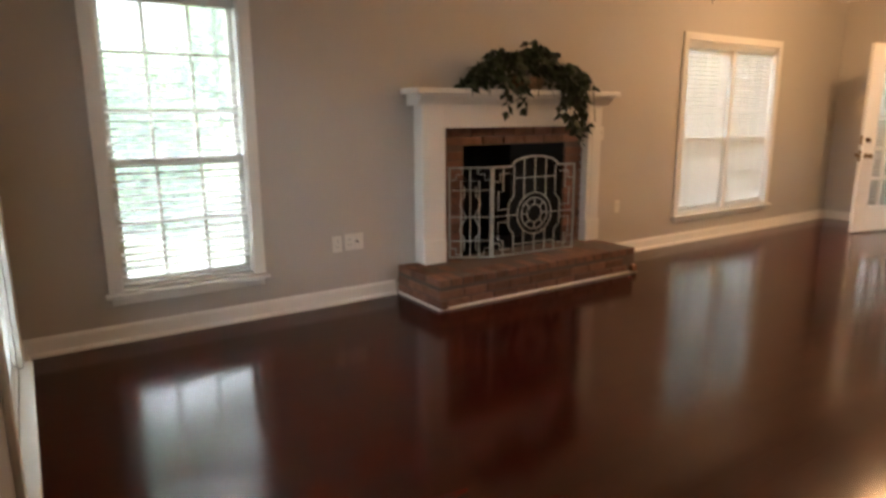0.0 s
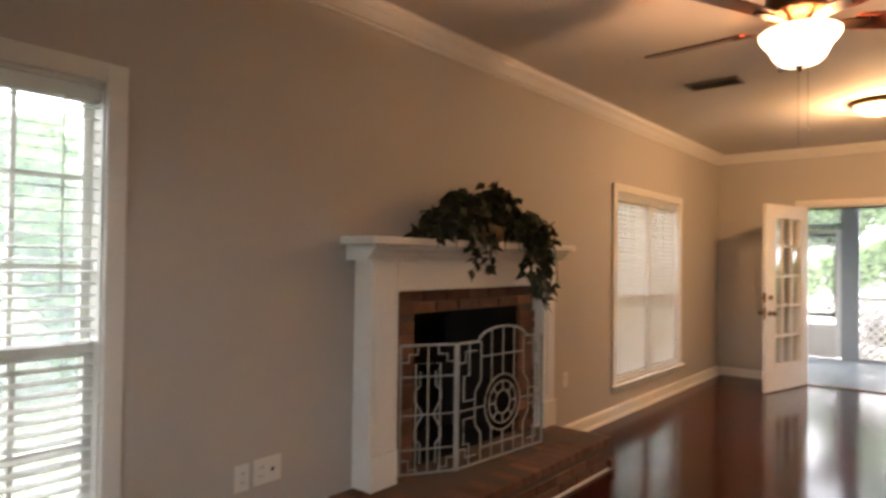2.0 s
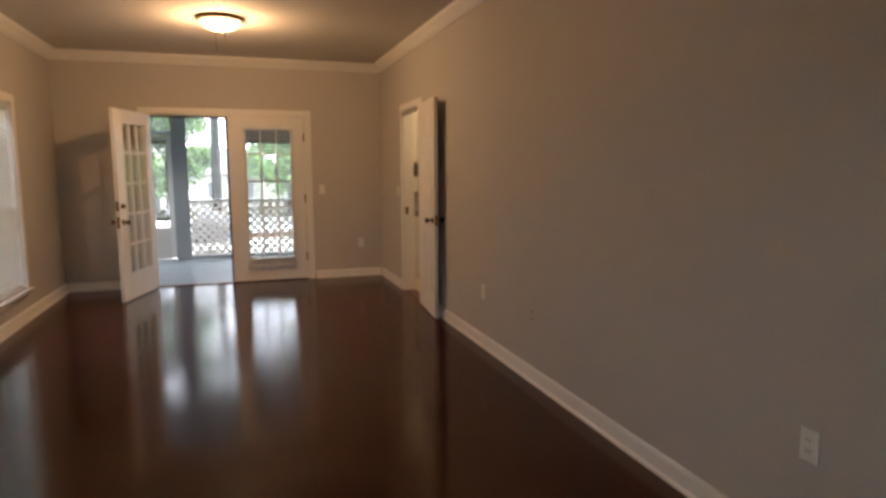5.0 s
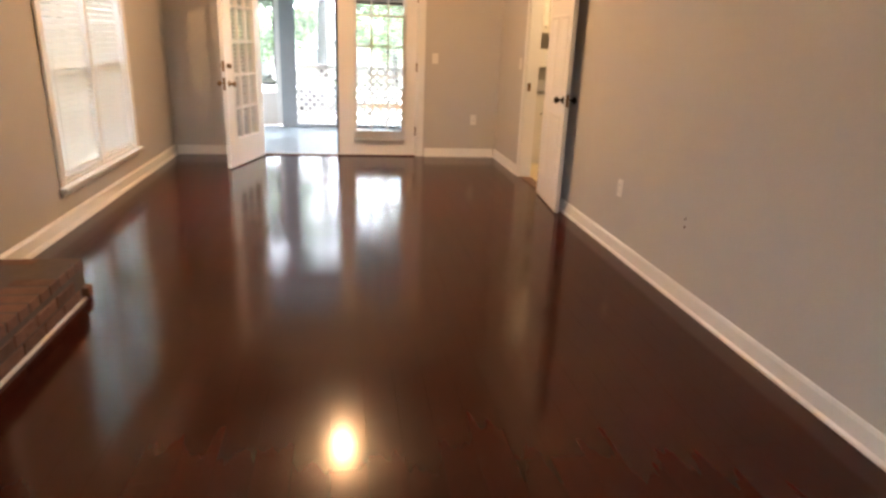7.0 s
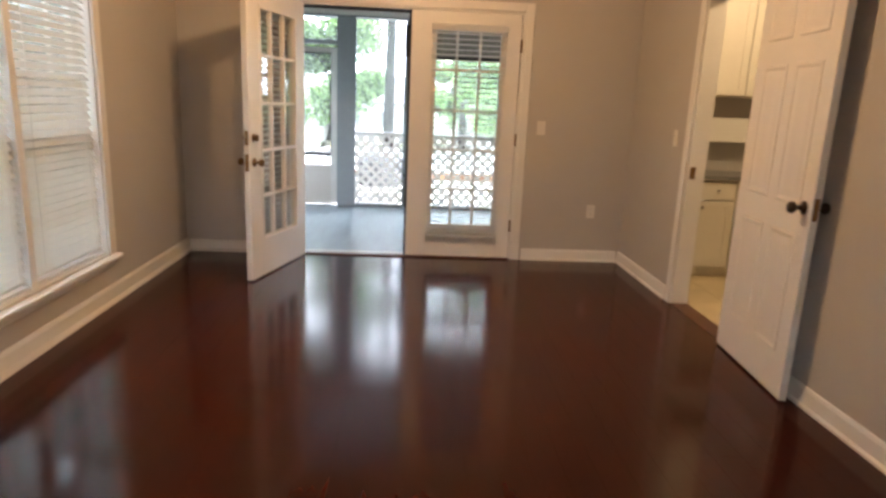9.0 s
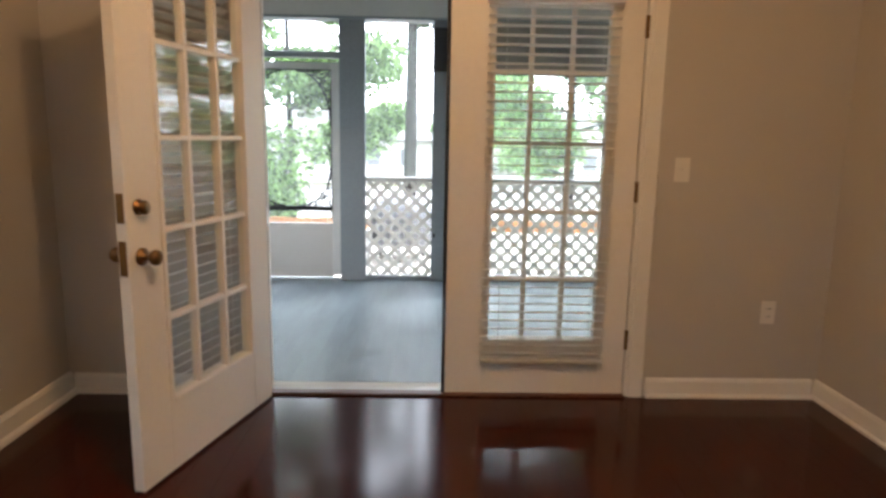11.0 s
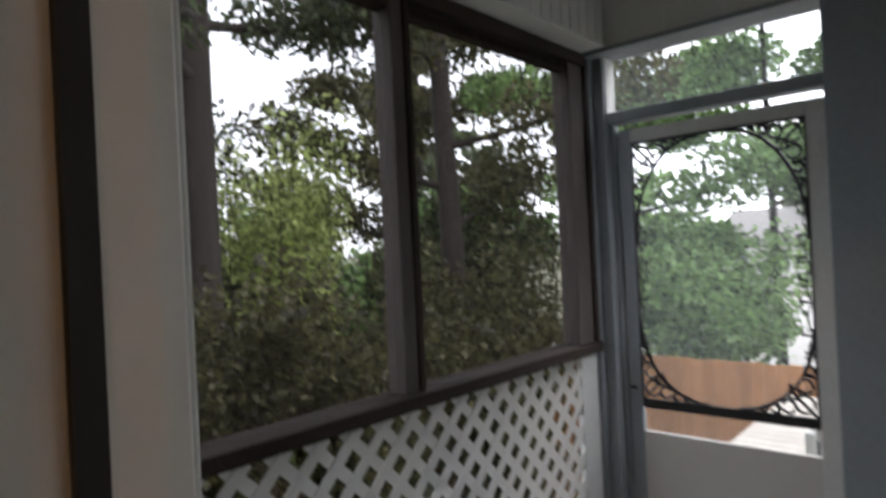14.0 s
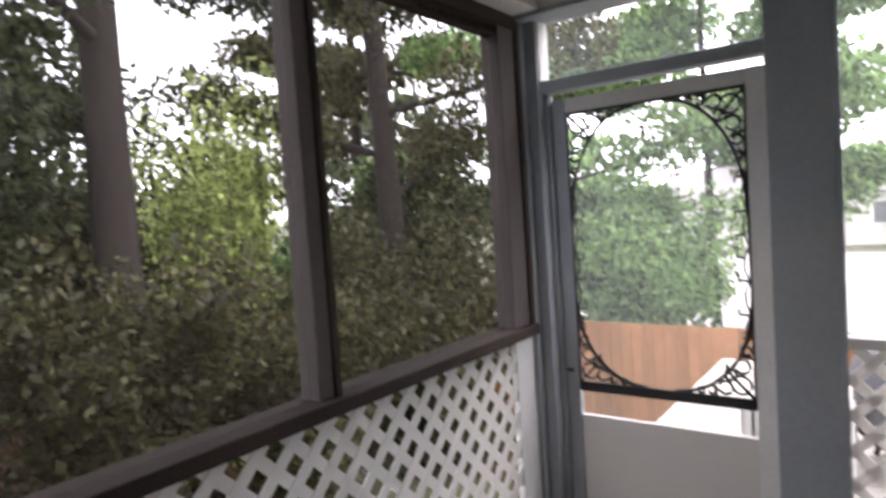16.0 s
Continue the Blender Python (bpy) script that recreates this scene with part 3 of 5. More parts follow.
part("jamb", boxes((0.0, 0.12, -0.389, -0.37, 0.0, 2.059)), WHITE, frame_3)
part("head_jamb", boxes((0.0, 0.12, -0.37, 0.37, 2.04, 2.059)), WHITE, frame_3)
part("strike_plate", boxes((0.015, 0.05, 0.366, 0.37, 0.89, 0.97)), BRASS, frame_3, "brass strike plate")


def cabinet(m, w, h, d, doors, drawers, label, group):
    c = thing("cabinet", m, label, "cabinet", group)
    part("body", boxes((0, w, 0.02, d, 0, h)), CAB, c)
    n = doors
    top = h - (0.17 if drawers else 0.01)
    for k in range(n):
        x0, x1 = 0.008 + k * w / n, (k + 1) * w / n - 0.004
        dr = part("door", boxes((x0, x0 + 0.05, 0.0, 0.019, 0.01, top), (x1 - 0.05, x1, 0.0, 0.019, 0.01, top), (x0 + 0.05, x1 - 0.05, 0.0, 0.019, 0.01, 0.06),
                                (x0 + 0.05, x1 - 0.05, 0.0, 0.019, top - 0.05, top), (x0 + 0.05, x1 - 0.05, 0.009, 0.019, 0.06, top - 0.05)), CAB, c)
        kb = bmesh.new()
        bmesh.ops.create_uvsphere(kb, u_segments=10, v_segments=6, radius=0.014, matrix=Matrix.Translation((x1 - 0.03 if k % 2 == 0 else x0 + 0.03, -0.014, top - 0.05 if drawers else 0.07)))
        part("knob", kb, KNOB_CHROME, dr, "small metal knob", True)
        if drawers:
            df = part("drawer_front", boxes((x0, x1, 0.0, 0.019, top + 0.012, h - 0.012), bev=0.003), CAB, c)
            kb = bmesh.new()
            bmesh.ops.create_uvsphere(kb, u_segments=10, v_segments=6, radius=0.014, matrix=Matrix.Translation(((x0 + x1) / 2, -0.014, top + 0.085)))
            part("knob", kb, KNOB_CHROME, df, "small metal knob", True)
    return c


for k in range(3):
    cabinet(pose(3.9 + k * 0.62, -0.45, 0.09), 0.615, 0.72, 0.44, 2, True, "cream painted base cabinet with drawers", "pantry base cabinets")
    cabinet(pose(3.9 + k * 0.62, -0.35, 1.47), 0.615, 0.95, 0.34, 2, False, "cream painted wall cabinet with two doors", "pantry wall cabinets")
single("toe_kick", boxes((3.89, 5.76, -0.38, -0.005, 0.0, 0.09)), CAB, "cream toe kick board under the cabinets", "plinth", kind="structure")
single("worktop", boxes((3.885, 5.77, -0.475, -0.004, 0.812, 0.85), bev=0.004), COUNTER, "grey laminate worktop on the base cabinets", "worktop")
single("wall_shelf", boxes((3.885, 5.77, -0.16, -0.004, 1.10, 1.30), bev=0.004), WHITE, "white boxed shelf on the pantry wall", "shelf")

# ---- ceiling fan ----
fan = thing("ceiling_fan", pose(FAN[0], FAN[1], 2.05), "bronze ceiling fan with mahogany blades and a lit glass bowl", "ceiling fan")


def fz(profile):
    return [(r, z - 2.05) for r, z in profile]


bm = bmesh.new()
lathe(bm, fz([(0, H), (0.07, H), (0.068, H - 0.02), (0.03, H - 0.055), (0.018, H - 0.06), (0, H - 0.06)]), 24)
part("canopy", bm, BRONZE, fan, smooth=True)
bm = bmesh.new()
bar(bm, [(0, 0, H - 0.06 - 2.05), (0, 0, 2.53 - 2.05)], 0.012, 10)
part("downrod", bm, BRONZE, fan, smooth=True)
bm = bmesh.new()
lathe(bm, fz([(0, 2.54), (0.03, 2.54), (0.09, 2.525), (0.125, 2.50), (0.132, 2.47), (0.132, 2.43), (0.12, 2.41), (0.085, 2.395), (0.07, 2.385), (0.075, 2.37), (0.05, 2.36), (0, 2.36)]), 32)
part("motor_housing", bm, BRONZE, fan, smooth=True)
bm = bmesh.new()
lathe(bm, fz([(0.03, 2.365), (0.05, 2.36), (0.06, 2.345), (0.04, 2.335), (0.0, 2.335)]), 24)
part("light_fitter", bm, BRONZE, fan, smooth=True)
bm = bmesh.new()
lathe(bm, fz([(0.144, 2.344), (0.152, 2.338), (0.151, 2.326), (0.141, 2.308), (0.120, 2.284), (0.108, 2.262), (0.098, 2.240), (0.075, 2.216), (0.035, 2.203), (0, 2.201)]), 40)
part("glass_bowl", bm, BOWL, fan, "glowing cream alabaster glass bowl", True)
bm = bmesh.new()
lathe(bm, fz([(0, 2.212), (0.02, 2.208), (0.022, 2.201), (0.008, 2.194), (0.01, 2.184), (0, 2.178)]), 16)
part("finial", bm, BRONZE, fan, smooth=True)
for a, ln in ((0.3, 0.27), (1.9, 0.32)):
    bm = bmesh.new()
    cx, cy = 0.03 * math.cos(a), 0.03 * math.sin(a)
    bar(bm, [(cx, cy, 2.21 - 2.05), (cx, cy, 2.21 - 2.05 - ln)], 0.0012, 4)
    ch = part("pull_chain", bm, BRASS, fan)
    bm = bmesh.new()
    bmesh.ops.create_uvsphere(bm, u_segments=8, v_segments=6, radius=0.008, matrix=Matrix.Translation((cx, cy, 0.16 - ln)))
    part("fob", bm, PLASTIC, ch, "small white pull fob", True)
bm = bmesh.new()
outline = [(0.20, -0.045), (0.22, -0.055), (0.62, -0.074), (0.648, -0.066), (0.656, -0.046), (0.656, 0.046), (0.648, 0.066), (0.62, 0.074), (0.22, 0.055), (0.20, 0.045)]
prism(bm, outline, -0.004, 0.004, lambda u, a, b: (a, b, u))
blade = to_mesh("blade", bm, BLADE)
bm = bmesh.new()
prism(bm, [(0.07, -0.012), (0.13, -0.02), (0.19, -0.034), (0.25, -0.03), (0.27, 0.0), (0.25, 0.03), (0.19, 0.034), (0.13, 0.02), (0.07, 0.012)], -0.012, -0.005, lambda u, a, b: (a, b, u))
iron = to_mesh("blade_iron", bm, BRONZE)
for k in range(5):
    m = pose(0, 0, 2.38 - 2.05, 0, 0, 31 + 72 * k) @ pose(0, 0, 0, -13)
    b = piece("blade", blade, fan, m)
    piece("blade_iron", iron, b, Matrix())

# ---- flush dome light, vents, plates ----
dome = thing("ceiling_light", pose(DOME[0], DOME[1], H), "round flush ceiling light with a glowing frosted dome", "ceiling light")
bm = bmesh.new()
lathe(bm, [(0, 0), (0.208, 0), (0.212, -0.012), (0.198, -0.03), (0.176, -0.036), (0.176, -0.028), (0, -0.02)], 40)
part("base_ring", bm, BRASS, dome, "aged brass ring", True)
bm = bmesh.new()
lathe(bm, [(0.176, -0.030), (0.170, -0.05), (0.14, -0.078), (0.095, -0.098), (0.045, -0.107), (0, -0.109)], 40)
part("glass_dome", bm, DOME_GLASS, dome, "glowing frosted glass dome", True)
for x in (0.98, 2.89):
    v = thing("ceiling_vent", pose(x, -3.46, H), "grey louvred air vent in the ceiling", "air vent", "ceiling vents")
    part("frame", boxes((-0.19, 0.19, -0.10, -0.075, -0.012, 0.0), (-0.19, 0.19, 0.075, 0.10, -0.012, 0.0), (-0.19, -0.165, -0.075, 0.075, -0.012, 0), (0.165, 0.19, -0.075, 0.075, -0.012, 0)), VENT, v)
    part("backing", boxes((-0.165, 0.165, -0.075, 0.075, -0.003, -0.001)), SLOT, v)
    bm = boxes((-0.165, 0.165, -0.009, 0.009, -0.001, 0.001))
    me = to_mesh("slat", bm, VENT)
    for k in range(7):
        piece("slat", me, v, pose(0, -0.063 + k * 0.021, -0.008, 35))


def plate(m, kind, label):
    o = thing("wall_outlet" if kind != "switch" else "light_switch", m, label, "outlet" if kind != "switch" else "light switch")
    part("cover_plate", boxes((-0.036, 0.036, 0.0, 0.006, -0.058, 0.058), bev=0.0025), PLASTIC, o)
    if kind == "outlet":
        for z in (-0.02, 0.02):
            s = part("socket", boxes((-0.016, 0.016, 0.006, 0.009, z - 0.014, z + 0.014), bev=0.002), PLASTIC, o)
            part("slot", boxes((-0.008, -0.005, 0.009, 0.0095, z - 0.006, z + 0.006), (0.005, 0.008, 0.009, 0.0095, z - 0.005, z + 0.005)), SLOT, s)
    elif kind == "switch":
        part("toggle", boxes((-0.005, 0.005, 0.006, 0.018, -0.002, 0.014), bev=0.002), PLASTIC, o)
    else:
        part("jack", boxes((0.004, 0.022, 0.006, 0.010, -0.008, 0.008), bev=0.002), SLOT, o)
    return o


plate(pose(0, -6.79, 0.43, 0, 0, -90), "outlet", "white wall outlet beside the fireplace")
plate(pose(0, -6.695, 0.435, 0, 0, -90), "outlet", "white wall outlet beside the fireplace")
plate(pose(0, -6.622, 0.435, 0, 0, -90), "jack", "white wall plate with a dark jack")
plate(pose(0, -3.92, 0.465, 0, 0, -90), "outlet", "white wall outlet under the window wall")
plate(pose(0, -4.18, 1.15, 0, 0, -90), "switch", "white light switch beside the mantel")
plate(pose(2.98, 0, 1.15, 0, 0, 180), "switch", "white light switch beside the French doors")
plate(pose(3.47, 0, 0.45, 0, 0, 180), "outlet", "white wall outlet near the corner")
plate(pose(XR, -3.68, 0.445, 0, 0, 90), "outlet", "white wall outlet on the long wall")
plate(pose(XR, -6.68, 0.47, 0, 0, 90), "outlet", "white wall outlet on the long wall")
plate(pose(XR, -0.93, 1.15, 0, 0, 90), "switch", "white light switch beside the pantry doorway")

marks = thing("wall_anchor", pose(XR, -4.545, 0.445, 0, 0, 90), "two small brown screw anchors set in the painted wall", "wall anchor")
for z in (-0.022, 0.022):
    bm = bmesh.new()
    lathe(bm, [(0.0, 0.0), (0.008, 0.0), (0.008, 0.002), (0.004, 0.0025), (0.0, 0.001)], 12, pose(0.002 + z * 0.1, 0.0, z, -90))
    part("anchor", bm, SILL_WOOD, marks, smooth=True)

# ---- fireplace ----
FY = -5.215
mantel = thing("fireplace_mantel", pose(0, FY, 0.217), "white painted wooden fireplace mantel on a brick hearth", "mantel")


def fy(rows, bev=0.004):
    bm = bmesh.new()
    for x0, x1, y0, y1, z0, z1 in rows:
        box(bm, x0, x1, y0, y1, z0 - 0.217, z1 - 0.217, bev)
    return bm


for s in (-1, 1):
    a, b = sorted((s * 0.745, s * (0.905 if s > 0 else 0.935)))
    leg = part("pilaster", fy([(0.001, 0.13, a, b, 0.217, 1.385)]), WHITE, mantel)
    part("plinth", fy([(0.13, 0.145, a - 0.004, b + 0.004, 0.217, 0.40)]), WHITE, leg)
    part("raised_panel", fy([(0.13, 0.138, a + 0.04, b - 0.04, 0.45, 1.20)]), WHITE, leg)
part("frieze", fy([(0.001, 0.128, -0.745, 0.745, 1.235, 1.385)]), WHITE, mantel)
part("inner_moulding", fy([(0.06, 0.135, -0.762, -0.740, 0.217, 1.245), (0.06, 0.135, 0.740, 0.762, 0.217, 1.245), (0.06, 0.135, -0.740, 0.740, 1.222, 1.245)], 0.003), WHITE, mantel)
bm = bmesh.new()
prof = [(0.0, 1.385), (0.145, 1.385), (0.150, 1.398), (0.165, 1.405), (0.185, 1.43), (0.205, 1.44), (0.212, 1.462), (0.0, 1.462)]
prism(bm, prof, -0.99, 0.95, lambda u, a, b: (a + 0.001, u, b - 0.217))
part("bed_moulding", bm, WHITE, mantel)
part("shelf", fy([(0.001, 0.245, -1.04, 1.0, 1.4625, 1.505)], 0.006), WHITE, mantel)

firebox = bmesh.new()
z0, z1 = FIREBOX[2] + 0.001, FIREBOX[3] - 0.002
fr = [firebox.verts.new((0.02, y, z)) for y, z in ((FIREBOX[0] + .002, z0), (FIREBOX[1] - .002, z0), (FIREBOX[1] - .002, z1), (FIREBOX[0] + .002, z1))]
bk = [firebox.verts.new((-0.45, y, z)) for y, z in ((FIREBOX[0] + .2, z0), (FIREBOX[1] - .2, z0), (FIREBOX[1] - .2, z1), (FIREBOX[0] + .2, z1))]
for k in range(4):
    firebox.faces.new((fr[k], fr[(k + 1) % 4], bk[(k + 1) % 4], bk[k]))
firebox.faces.new(bk)
bmesh.ops.solidify(firebox, geom=firebox.faces[:], thickness=-0.03)
single("firebox", firebox, SOOT, "black sooty firebox of the fireplace", "firebox", kind="structure")

hearth = thing("hearth", pose(0, FY - 0.1, 0), "raised red-brown brick hearth with white shoe moulding", "hearth")
HW, HD, HZ = 0.99, 0.58, 0.217
part("mortar_bed", boxes((0.002, HD - 0.006, -HW + 0.006, HW - 0.006, 0.0, HZ - 0.005)), MORTAR, hearth)
part("shoe_moulding", boxes((0.03, HD + 0.014, -HW - 0.014, -HW, 0.0, 0.02), (0.03, HD + 0.014, HW, HW + 0.014, 0.0, 0.02), (HD, HD + 0.014, -HW, HW, 0.0, 0.02), bev=0.004), WHITE, hearth)


def brick_mesh(l, w, h):
    bm = boxes((-l / 2, l / 2, -w / 2, w / 2, -h / 2, h / 2), bev=0.004)
    return to_mesh("brick", bm, BRICK)


LONG = brick_mesh(0.195, 0.055, 0.057)
HEAD = brick_mesh(0.09, 0.055, 0.057)
TOPB = brick_mesh(0.087, 0.185, 0.05)
for course in range(2):
    z = 0.034 + course * 0.066 + 0.006
    y = -HW + (0.1 if course else 0.16)
    while y < HW - 0.02:
        if y > -HW + 0.09 and y < HW - 0.09:
            piece("brick", LONG, hearth, pose(HD - 0.027, y, z, 0, 0, 90 + random.uniform(-.4, .4)))
        y += 0.2045
    for s in (-1, 1):
        for k in range(3):
            piece("brick", LONG, hearth, pose(0.10 + k * 0.2045 - (0.06 if course else 0), s * (HW - 0.027), z + 0.0005, 0, 0, random.uniform(-.4, .4)))
n = int(2 * HW / 0.0945)
for k in range(n):
    y = -HW + 0.0475 + k * (2 * HW - 0.095) / (n - 1)
    for x in (0.092, 0.287, 0.482):
        piece("brick", TOPB, hearth, pose(x + 0.003, y, HZ - 0.030 + random.uniform(-.0015, .0015), 0, 0, 90))

facing = thing("brick_facing", pose(0, FY, 0.217), "red-brown brick facing around the firebox", "brickwork")
part("mortar_bed", fy([(0.001, 0.04, -0.742, FIREBOX[0] - FY, 0.2175, 1.222), (0.001, 0.04, FIREBOX[1] - FY, 0.742, 0.2175, 1.222),
                       (0.001, 0.04, FIREBOX[0] - FY, FIREBOX[1] - FY, 1.085, 1.222)], 0), MORTAR, facing)
FLAT = brick_mesh(0.198, 0.03, 0.060)
SIDE = brick_mesh(0.205, 0.03, 0.060)
for k in range(7):
    for row in range(2):
        y = -0.66 + k * 0.212 + (0.1 if row else 0)
        if -0.65 < y < 0.65 or row == 0:
            piece("brick", FLAT, facing, pose(0.042, max(-0.64, min(0.64, y)), 1.085 + 0.036 + row * 0.069 - 0.217, 0, 0, 90))
z = 0.217 + 0.035
while z < 1.06:
    for s, yy in ((-1, (-0.742 + FIREBOX[0] - FY) / 2), (1, (0.742 + FIREBOX[1] - FY) / 2)):
        piece("brick", SIDE, facing, pose(0.042, yy, z - 0.217, 0, 0, 90))
    z += 0.069

# fire screen of two hinged panels
screen = thing("fireplace_screen", pose(0.10, -5.90, 0.2175), "pale grey wrought iron fireplace screen with geometric scrollwork", "fireplace screen")


def screen_panel(m, w, h, arch, label):
    def P(u, v):
        return m @ Vector((u, 0, v))
    bm = bmesh.new()
    topl = [(0, h), (w * 0.22, h)] + [(w * 0.5 - w * 0.28 * math.cos(a), h + arch * math.sin(a)) for a in np.linspace(0.0, math.pi, 13)] + [(w * 0.78, h), (w, h)] if arch else [(0, h), (w, h)]
    bar(bm, [P(0, 0.012), P(0, h)], 0.009, 4)
    bar(bm, [P(w, 0.012), P(w, h)], 0.009, 4)
    bar(bm, [P(0, 0.02), P(w, 0.02)], 0.008, 4)
    bar(bm, [P(*q) for q in topl], 0.009, 4)
    p = part("panel_frame", bm, IRON, screen, label)
    bm = bmesh.new()
    r = 0.0055
    c = w / 2
    mid = h * 0.47

    def rod(*q):
        bar(bm, [P(*k) for k in q], r, 4)

    def ring(u, v, ru, rv, a0=0.0, a1=2 * math.pi):
        bar(bm, [P(u + ru * math.cos(a), v + rv * math.sin(a)) for a in np.linspace(a0, a1, 25)], r, 4)
    if arch:
        for rr in (0.165, 0.125, 0.07):
            ring(c, mid, rr, rr)
        for a in np.linspace(0, 2 * math.pi, 8, endpoint=False):
            rod((c + 0.07 * math.cos(a), mid + 0.07 * math.sin(a)), (c + 0.125 * math.cos(a), mid + 0.125 * math.sin(a)))
        rod((c, 0.02), (c, mid - 0.165))
        rod((c, mid + 0.165), (c, h + arch))
        rod((0, mid), (c - 0.165, mid))
        rod((c + 0.165, mid), (w, mid))
        rod((c - 0.20, h - 0.09), (c + 0.20, h - 0.09))
        rod((c - 0.20, 0.10), (c + 0.20, 0.10))
        for s in (-1, 1):
            rod((c + s * 0.105, 0.02), (c + s * 0.105, mid - 0.127))
            rod((c + s * 0.105, mid + 0.127), (c + s * 0.105, h + arch * 0.85))
            rod((c + s * 0.20, 0.02), (c + s * 0.20, mid - 0.15), (c + s * 0.25, mid - 0.09), (c + s * 0.25, mid + 0.09), (c + s * 0.20, mid + 0.15), (c + s * 0.20, h))
            rod((c + s * 0.30, 0.02), (c + s * 0.30, mid - 0.19), (c + s * 0.345, mid - 0.19), (c + s * 0.345, mid - 0.05), (c + s * 0.25, mid - 0.05))
            rod((c + s * 0.30, h), (c + s * 0.30, mid + 0.19), (c + s * 0.345, mid + 0.19), (c + s * 0.345, mid + 0.05), (c + s * 0.25, mid + 0.05))
            rod((c + s * 0.24, h - 0.05), (c + s * 0.33, h - 0.05), (c + s * 0.33, h - 0.11), (c + s * 0.395, h - 0.11))
            rod((c + s * 0.24, 0.07), (c + s * 0.33, 0.07), (c + s * 0.33, 0.12), (c + s * 0.395, 0.12))
    else:
        rod((c, 0.02), (c, h)); rod((0, mid), (w, mid)); rod((0, h * 0.76), (w, h * 0.76)); rod((0, h * 0.21), (w, h * 0.21))
        rod((w * .28, 0.02), (w * .28, h * 0.86), (w * .72, h * 0.86), (w * .72, 0.02))
        for s in (-1, 1):
            rod((c + s * 0.045, h * 0.10), (c + s * 0.045, h * 0.25), (c + s * 0.075, h * 0.29), (c + s * 0.075, h * 0.36), (c + s * 0.03, mid), (c + s * 0.075, h * 0.58), (c + s * 0.075, h * 0.65),
                (c + s * 0.045, h * 0.69), (c + s * 0.045, h * 0.80))
            rod((c + s * 0.06, h), (c + s * 0.06, h * 0.93), (c + s * 0.11, h * 0.93), (c + s * 0.11, h * 0.87), (c + s * 0.155, h * 0.87))
            rod((c + s * 0.06, 0.02), (c + s * 0.06, h * 0.06), (c + s * 0.11, h * 0.06), (c + s * 0.11, h * 0.13), (c + s * 0.155, h * 0.13))
    part("scrollwork", bm, IRON, p)


F1, F2 = Vector((0.16, 0.275)), Vector((0.225, 1.075))
screen_panel(pose(0, 0, 0, 0, 0, math.degrees(math.atan2(F1.y, F1.x))), F1.length, 0.71, 0.0, "narrow wing panel")
d12 = F2 - F1
screen_panel(pose(F1.x + 0.006, F1.y + 0.014, 0, 0, 0, math.degrees(math.atan2(d12.y, d12.x))), d12.length - 0.014, 0.71, 0.075, "wide panel with an arched top")

# ivy arrangement on the mantel shelf
rng = random.Random(5)
ivy = thing("ivy_arrangement", pose(0.13, -5.20, 1.505), "dark green silk ivy arrangement trailing over the mantel", "artificial plant")
bm = bmesh.new()
lathe(bm, [(0, 0), (0.085, 0), (0.10, 0.05), (0.105, 0.10), (0.095, 0.10), (0.085, 0.02), (0, 0.02)], 20, Matrix.Diagonal((0.9, 1.9, 1, 1)))
part("basket", bm, WICKER, ivy, "low brown wicker basket", True)


def leaf_mesh(s):
    bm = bmesh.new()
    pts = [(0, 0, 0), (0.45, 0.35, 0.05), (0.28, 0.55, 0.08), (0.12, 0.9, 0.0), (0, 1.25, -0.12), (-0.12, 0.9, 0.0), (-0.28, 0.55, 0.08), (-0.45, 0.35, 0.05)]
    v = [bm.verts.new((x * s, y * s, z * s)) for x, y, z in pts]
    c = bm.verts.new((0, 0.5 * s, 0.0))
    for k in range(8):
        bm.faces.new((c, v[k], v[(k + 1) % 8]))
    return bm


leaf_meshes = [to_mesh("leaf", leaf_mesh(s), IVY) for s in (0.050, 0.064, 0.078)]


def ivy_point(k):
    """A point of the mound, or of the strands that hang in front."""
    u = rng.random()
    if u < 0.72:
        a = rng.uniform(-1, 1)
        y = 0.63 * a
        top = 0.29 * (1 - abs(a) ** 2.3) * (1 + 0.16 * math.sin(9 * a) + 0.08 * math.sin(23 * a)) + 0.02
        z = top * rng.random() ** 0.45 + 0.015
        x = rng.uniform(-0.10, 0.16) * (1 - 0.4 * z / 0.33)
        return x, y, z
    if u < 0.93:
        y = rng.choice((0.30, 0.38, 0.44, 0.48)) + rng.gauss(0, 0.035)
        drop = 0.42 * max(0.15, 1 - abs(y - 0.45) * 3.2)
        return rng.uniform(0.13, 0.20), y, rng.uniform(-drop, 0.14)
    y = rng.choice((-0.28, -0.12)) + rng.gauss(0, 0.02)
    return rng.uniform(0.125, 0.16), y, rng.uniform(-0.16, 0.1)


def ivy_turn(p):
    return Euler((rng.uniform(-2.3, -0.2), rng.uniform(-0.8, 0.8), rng.uniform(0, 6.28)))


